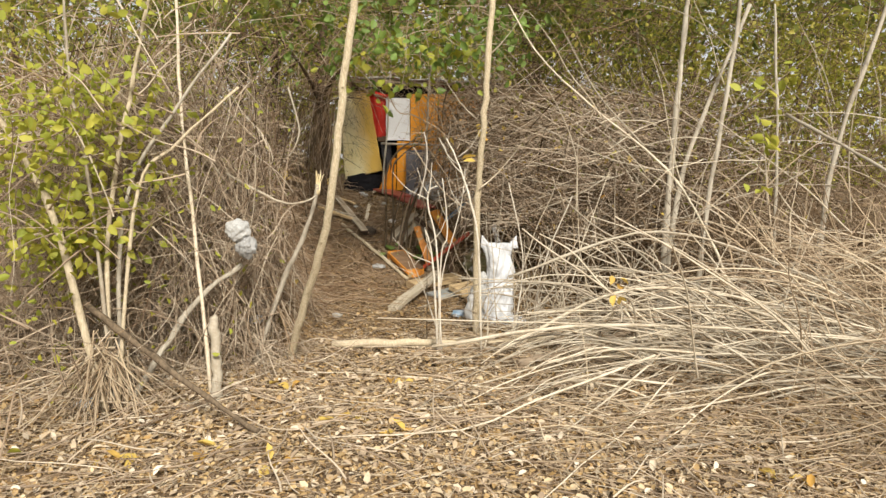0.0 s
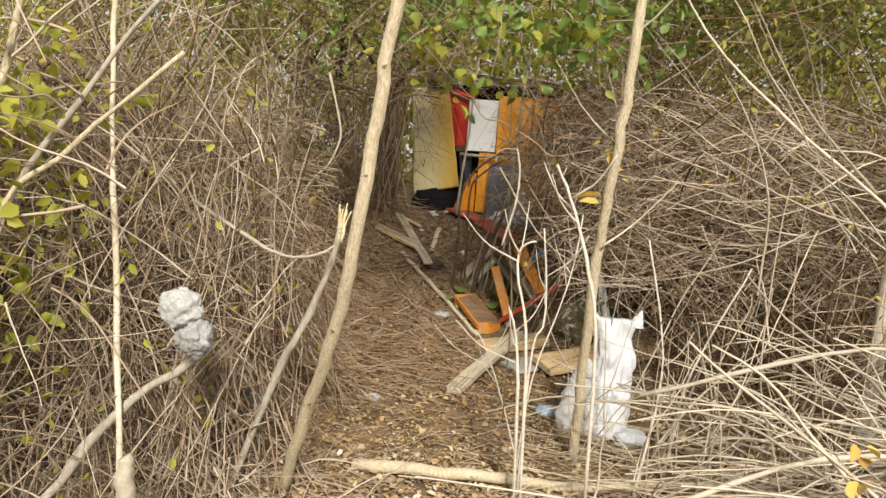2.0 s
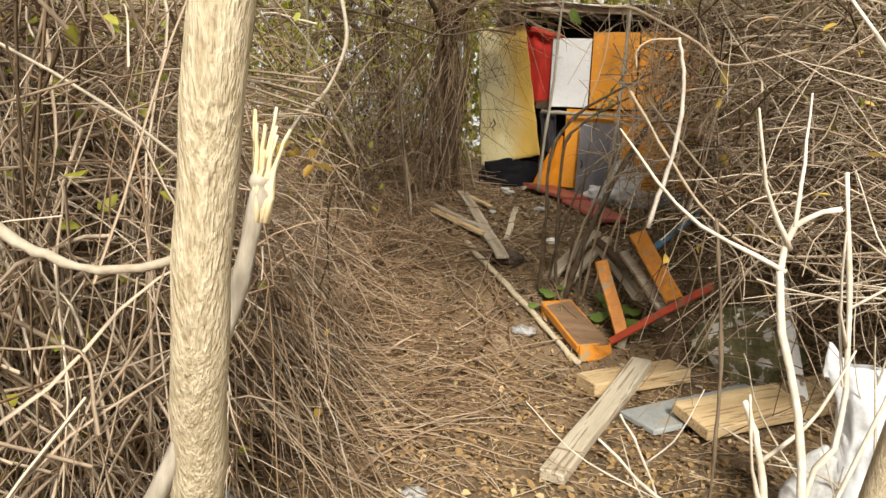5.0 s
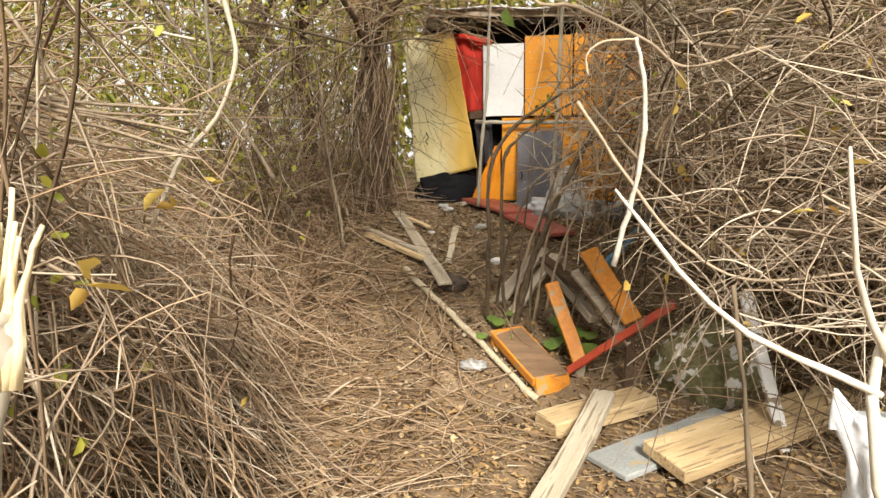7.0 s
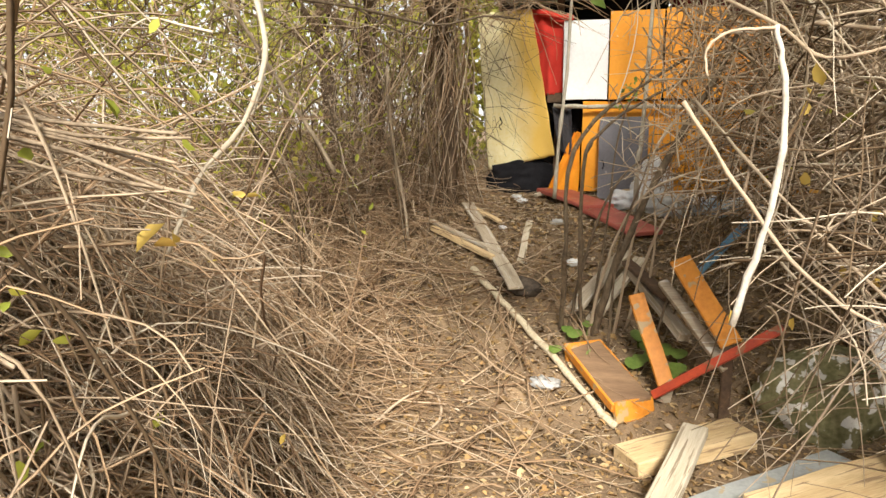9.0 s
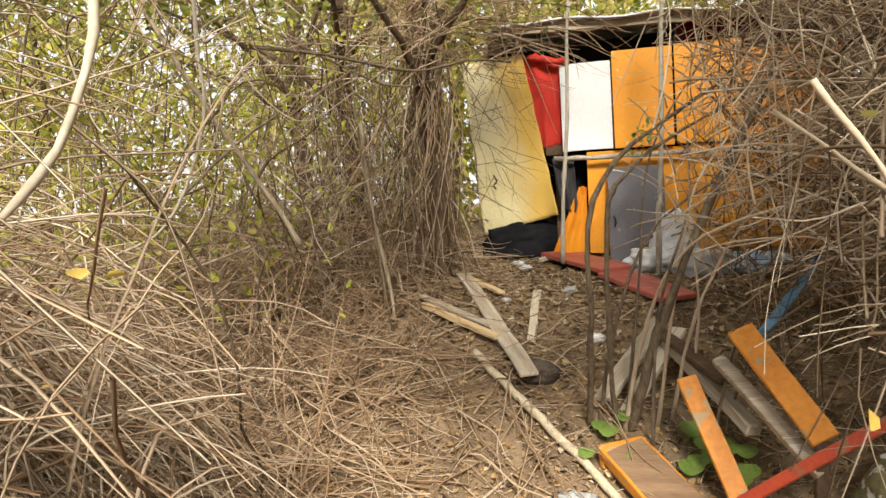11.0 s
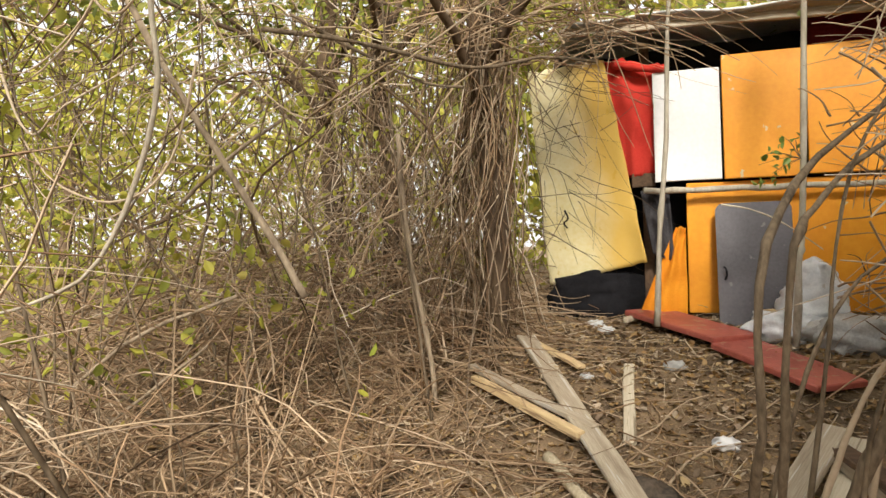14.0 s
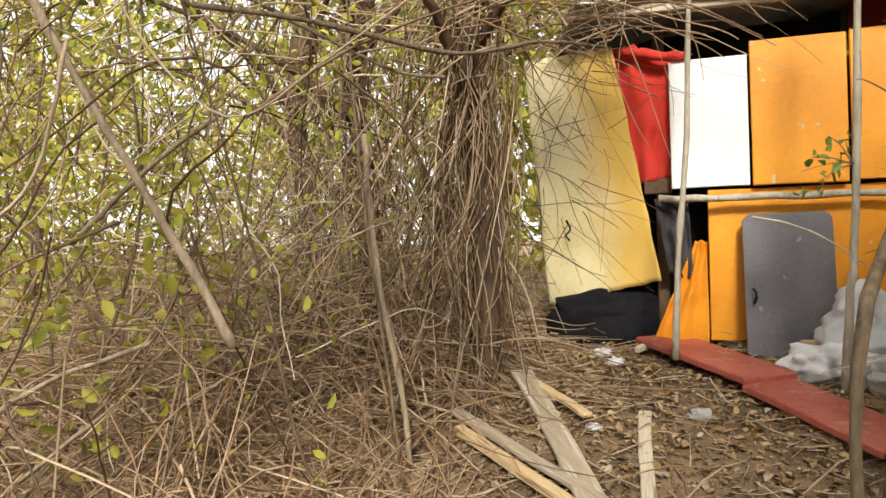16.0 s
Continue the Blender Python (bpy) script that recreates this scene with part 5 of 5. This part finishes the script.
hl = thing("heart_leaf_plant", "low plant with round fresh green leaves", "plant", (-0.65, 8.5, 0.3))
for k in range(16):
    x, y = rng.uniform(-0.78, -0.1), rng.uniform(8.25, 8.58)
    z = gz(x, y)
    rr = rng.uniform(0.03, 0.055)
    bmv = [(x + rr * math.cos(t) * (1 + 0.15 * math.cos(t)), y + rr * math.sin(t), z + 0.07 + 0.3 * rr * math.sin(t) + 0.2 * rr * abs(math.cos(t))) for t in np.linspace(0, 2 * np.pi, 12, endpoint=False)]
    q = [(0, 1, 2, 3), (0, 3, 4, 11), (4, 5, 10, 11), (5, 6, 9, 10), (6, 7, 8, 9)]
    under("leaf", mesh_arrays("leaf", bmv, q, M_FRESH), hl)
    stem("leaf_stalk", [(x, y + 0.01, z - 0.01), (x, y, z + 0.07)], 0.003, 0.002, M_FRESH, hl, S=5, sides=5)

# ---- the tangle right of the way ----
rt = thing("bramble_arch", "arching tangle of bare brown brambles over a hollow", "brush", (0.9, 7.6, 0))
n = 3600
y = rng.uniform(6.5, 9.6, n)
edge = np.interp(y, [6.5, 7.0, 7.6, 8.5, 9.6], [0.1, -0.15, -0.12, 0.1, 0.45])
p0 = np.stack([edge + rng.uniform(0, 1, n) ** 1.1 * 3.0, y, 0.45 * ground_z(0 * y, y) + rng.uniform(1.0, 2.15, n)], 1)
P = keep_clear(arcs(p0, headings(n, (-0.3, -0.1, 0.1), (1, 0.8, 0.45)), rng.uniform(0.3, 1.3, n), rng.uniform(0, 0.4, n), 0.2, 9), top=3)
strands("bramble_mass", P[::2], 0.0042, 0.0016, M_DRY, rt)
# Every second bramble takes the darkened copy, for shaded gaps in the arch.
strands("shaded_bramble_mass", P[1::2], 0.0042, 0.0016, M_BACK, rt)
n = 800
p0 = np.stack([rng.uniform(-0.05, 2.2, n), rng.uniform(6.2, 7.3, n), rng.uniform(0.85, 2.0, n)], 1)
P = keep_clear(arcs(p0, headings(n, (-0.2, -0.1, 0.1), (1, 0.6, 0.5)), rng.uniform(0.3, 1.0, n), rng.uniform(0, 0.4, n), 0.28, 9), top=3)
strands("ashen_bramble_mass", P, 0.0036, 0.0014, M_ASH, rt, label="pale ashen brambles")
leaves("brown_foliage", on_strands(P, 90), 0.06, M_DEADLEAF, rt, "few withered leaves")
n = 1800
y = rng.uniform(6.6, 10.2, n)
p0 = np.stack([np.interp(y, [6.6, 8, 10.2], [0.9, 0.75, 0.9]) + rng.uniform(0, 2.8, n), y, ground_z(y * 0, y) + rng.uniform(0, 1.2, n)], 1)
P = keep_clear(arcs(p0, headings(n, (-0.1, 0, 0.4), (0.7, 0.6, 0.7)), rng.uniform(0.4, 1.2, n), 0.2, 0.2, 9))
# Shade of the hollow, painted as darkened brambles.
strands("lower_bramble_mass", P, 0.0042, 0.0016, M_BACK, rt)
for pts, r in (([(-0.229, 6.1, 1.114), (-0.168, 6.1, 1.381), (-0.16, 6.1, 1.579), (-0.185, 6.1, 1.711)], 0.011), ([(-0.185, 6.1, 1.706), (-0.272, 6.1, 1.7), (-0.31, 6.1, 1.665), (-0.305, 6.1, 1.618)], 0.005), ([(-0.305, 6.6, 1.588), (-0.13, 6.6, 1.327), (0.033, 6.6, 1.126), (0.269, 6.6, 0.996), (0.7, 6.55, 1.05)], 0.009), ([(-0.633, 6.6, 2.4), (-0.483, 6.62, 1.955), (-0.301, 6.6, 1.89), (-0.081, 6.6, 1.772), (0.047, 6.6, 1.692), (0.3, 6.6, 1.75)], 0.009), ([(-0.2, 7.35, 1.62), (0.03, 6.9, 1.3), (0.4, 6.6, 0.95), (0.8, 6.5, 0.9)], 0.008), ([(0.1, 7.05, 1.84), (0.49, 7.1, 1.8), (0.91, 7.16, 1.79), (1.8, 7.2, 1.9)], 0.01)):
    stem("long_bramble", pts, r * 0.7, r * 0.5, M_PALEBARK if r > 0.0105 else M_DRY, rt, S=24)

# ---- shrubs behind the pile, right ----
sh = thing("grey_shrub", "tall bare grey-stemmed shrub with sparse green leaves", "shrub", (2.8, 7.5, 0))
for pts, r in (([(1.96, 6.05, 0.0), (1.99, 6.09, 0.98), (2.06, 6.21, 1.88), (2.16, 6.35, 2.88), (2.25, 6.5, 3.6)], 0.034), ([(2.0, 6.05, 0.0), (2.04, 6.07, 0.87), (2.21, 6.17, 1.63), (2.72, 6.35, 2.88)], 0.028), ([(2.17, 5.8, 0.0), (2.2, 5.81, 0.41), (2.3, 5.92, 1.23), (2.48, 6.07, 2.35), (2.6, 6.2, 3.2)], 0.026), ([(2.88, 5.84, 0.0), (2.88, 5.9, 0.6), (2.88, 5.98, 1.62), (2.85, 6.14, 2.84)], 0.018), ([(2.3, 8.2, 0.2), (2.4, 8.2, 1.5), (2.2, 8.3, 3.2)], 0.02), ([(3.4, 6.2, 0.0), (3.5, 6.2, 1.5), (3.9, 6.2, 3.0)], 0.03)):
    stem("stem", pts, r, r * 0.55, M_GREYBARK, sh, S=20)
n = 2600
p0 = np.concatenate([spots(n - 500, 0.7, 6.0, 6.7, 9.8, 0.0, 1.5), spots(500, 0.9, 5.0, 5.5, 6.6, 0.0, 0.9)])
P = keep_clear(arcs(p0, headings(n, (-0.1, -0.1, 0.6), (0.5, 0.4, 0.5)), rng.uniform(0.5, 1.5, n), rng.uniform(0.1, 0.6, n), 0.17, 9))
strands("twig_mass", P[::3], 0.0045, 0.0016, M_DRY, sh)
# Two thirds of the back twigs carry the brush's shade in their colour.
strands("shaded_twig_mass", np.concatenate([P[1::3], P[2::3]]), 0.0045, 0.0016, M_BACK, sh)
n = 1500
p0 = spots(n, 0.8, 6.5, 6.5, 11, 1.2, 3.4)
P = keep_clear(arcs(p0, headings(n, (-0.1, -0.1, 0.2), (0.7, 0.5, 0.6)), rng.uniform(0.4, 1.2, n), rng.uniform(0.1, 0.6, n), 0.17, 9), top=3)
# Upper twigs use the shade-coloured copy too.
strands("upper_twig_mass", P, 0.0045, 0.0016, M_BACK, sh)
leaves("foliage", on_strands(P, 11000, 0.12), 0.055, M_FLEAF, sh, "sparse green and yellowing leaves")
sl = thing("side_brush", "dry stems and grass at the clearing's edge", "brush", (3.4, 4, 0))
n = 900
P = arcs(spots(n, 2.2, 5.5, 2.6, 6.2, 0.0, 0.9), headings(n, (-0.5, -0.1, 0.5), (0.6, 0.4, 0.4)), rng.uniform(0.5, 1.5, n), 0.35, 0.15, 9)
strands("stem_mass", keep_clear(P), 0.005, 0.002, M_STRAW, sl)
n = 1500
P = keep_clear(arcs(spots(n, -5.5, -1.7, 2.8, 5.6, 0.0, 1.6), headings(n, (0.15, -0.1, 0.35), (0.6, 0.4, 0.6)), rng.uniform(0.4, 1.3, n), 0.3, 0.18, 9))
P = P[~((P[:, :, 0] > -1.75) & (P[:, :, 1] < 3.6)).any(axis=1)]
sl2 = thing("side_shrub", "tangled dry shrub with yellow-green leaves", "shrub", (-3.0, 4.4, 0))
strands("twig_mass", P, 0.0045, 0.0018, M_DRY, sl2)
leaves("foliage", on_strands(P, 1200, 0.08), 0.055, M_YLEAF, sl2)

# ---- canopy over the end of the way and far hedge ----
cn = thing("overhanging_canopy", "leafy branches hanging over the way", "tree", (-0.5, 11.5, 1.0))
stem("trunk", [(1.6, 11.6, 0.9), (1.5, 11.5, 2.5), (1.0, 11.2, 4.0), (0.2, 10.5, 5.0)], 0.12, 0.06, M_DARK, cn, S=20, sides=10)
n = 1600
p0 = np.stack([rng.uniform(-4.5, 3.0, n), rng.uniform(6.8, 12.5, n), rng.uniform(2.75, 4.4, n)], 1)
P = arcs(p0, headings(n, (0, -0.2, -0.1), (1, 0.7, 0.3)), rng.uniform(0.4, 1.2, n), rng.uniform(0.1, 0.5, n), 0.2, 9, False)
P = P[(P[:, :, 2] > np.interp(P[:, :, 1], [6, 8, 10.3, 12], [2.25, 2.35, 2.66, 2.9])).all(axis=1)]
strands("twig_mass", P, 0.0055, 0.002, M_BROWN, cn)
leaves("foliage", on_strands(P, 13000, 0.1), 0.06, M_GLEAF, cn, "green leaves")
# Low leaves hang over the way; higher ones are added to shade the shelter.
n = 380
p0 = np.stack([rng.uniform(-2.2, 1.4, n), rng.uniform(5.8, 7.6, n), rng.uniform(2.9, 3.9, n)], 1)
P = arcs(p0, headings(n, (0, -0.2, 0), (1, 0.8, 0.3)), rng.uniform(0.4, 1.1, n), 0.15, 0.2, 9, False)
P = P[(P[:, :, 2] > 2.72).all(axis=1)]
strands("upper_twig_mass", P, 0.006, 0.002, M_BACK, cn)
leaves("upper_shade_foliage", on_strands(P, 2400, 0.14), 0.08, M_GLEAF, cn, "dense green leaves over the way, the higher ones added as shade", wide=0.75)
n = 150
P = arcs(np.stack([rng.uniform(-1.35, 0.5, n), rng.uniform(5.8, 7.0, n), rng.uniform(2.35, 3.0, n)], 1), headings(n, (0.3, -0.3, -0.1), (0.6, 0.5, 0.3)), rng.uniform(0.3, 0.6, n), 0.2, 0.2, 8)
P = P[(P[:, :, 2] > 2.0).all(axis=1)]
strands("front_twig_mass", P, 0.004, 0.0015, M_DRY, cn)
leaves("front_foliage", on_strands(P, 600, 0.06), 0.085, M_FRESH, cn, "bright green leaves", wide=0.75)

n = 60
P = arcs(np.stack([rng.uniform(-1.1, 0.3, n), rng.uniform(6.0, 6.6, n), rng.uniform(2.4, 2.75, n)], 1), headings(n, (0.2, -0.1, -0.6), (0.5, 0.2, 0.2)), rng.uniform(0.25, 0.55, n), 0.1, 0.25, 9, False)
P = P[(P[:, :, 2] > 1.98).all(axis=1)]
strands("drooping_twig_mass", P, 0.0035, 0.0015, M_DRY, cn)
leaves("drooping_foliage", on_strands(P, 210, 0.03), 0.085, M_YLEAF, cn, "bright yellow-green drooping leaves", wide=0.75)
# Leaf cover added above the view at both sides to shade the brush.
for x0, x1, nn in ((-7.0, -2.4, 1800), (0.7, 7.0, 5200)):
    q = np.stack([rng.uniform(x0, x1, 260), rng.uniform(5.6, 12.5, 260), rng.uniform(3.3, 5.0, 260)], 1)
    P = arcs(q, headings(260, (0, 0, 0.1), (1, 1, 0.3)), rng.uniform(0.6, 1.4, 260), 0.1, 0.15, 8, False)
    P = P[(P[:, :, 2] > 3.1).all(axis=1)]
    strands("shading_branche_mass", P, 0.01, 0.003, M_BACK, cn)
    leaves("shading_foliage", on_strands(P, nn, 0.25), 0.12, M_GLEAF, cn, "green leaves added high overhead to shade the brush")
hd = thing("far_hedge", "distant hedge of yellow-green bushes", "hedge", (0, 16, 1))
n = 1500
p0 = spots(n, -18, 14, 13.0, 20, 0.0, 4.5)
P = arcs(p0, headings(n, (0, 0, 0.4), (0.6, 0.6, 0.6)), rng.uniform(0.6, 2.0, n), 0.2, 0.15, 8)
strands("branche_mass", P, 0.014, 0.004, M_BROWN, hd)
leaves("foliage", np.concatenate([on_strands(P, 15000, 0.25, 0.1), spots(7000, -18, 14, 13.5, 21, 0.0, 3.2), spots(12000, -3.5, 16, 13.5, 17, 0.0, 6.5), spots(3500, -18, -2, 18, 21, 0.0, 4.0)]), 0.16, M_FLEAF, hd, "blurred yellow-green foliage")
for k in range(9):
    x, y = -13 + 3.1 * k + rng.uniform(-1, 1), rng.uniform(14, 19)
    t = thing("far_tree", "distant slim tree in the hedge", "tree", (x, y, 1.0), group="far trees")
    stem("trunk", [(x, y, 0.9), (x + 0.2, y, 3), (x - 0.1, y, 7)], 0.1, 0.04, M_DARK, t, S=12)
    c = np.concatenate([np.array((x, y, 4.2)) + rng.normal(0, 1, 3) * (1.0, 0.8, 0.9) + rng.normal(0, 0.45, (110, 3)) for q in range(11)])
    leaves("crown", c, 0.17, M_FLEAF, t, "loose yellow-green crown")

# added scrub that closes the place at the sides and dims the side light
for x0, x1, lab in ((-15, -6.5, "added scrub at the clearing's far side"), (6.5, 15, "added scrub along the clearing's edge")):
    sc = thing("scrub", lab + ", dry and yellow-green", "scrub", ((x0 + x1) / 2, 6, 0))
    P = arcs(spots(420, x0, x1, -3, 13, 0.0, 1.8), headings(420, (0, 0, 0.7), (0.5, 0.5, 0.4)), rng.uniform(0.8, 2.0, 420), 0.2, 0.15, 8)
    strands("branche_mass", P, 0.009, 0.003, M_BROWN, sc)
    leaves("foliage", on_strands(P, 4500, 0.2), 0.11, M_FLEAF, sc)
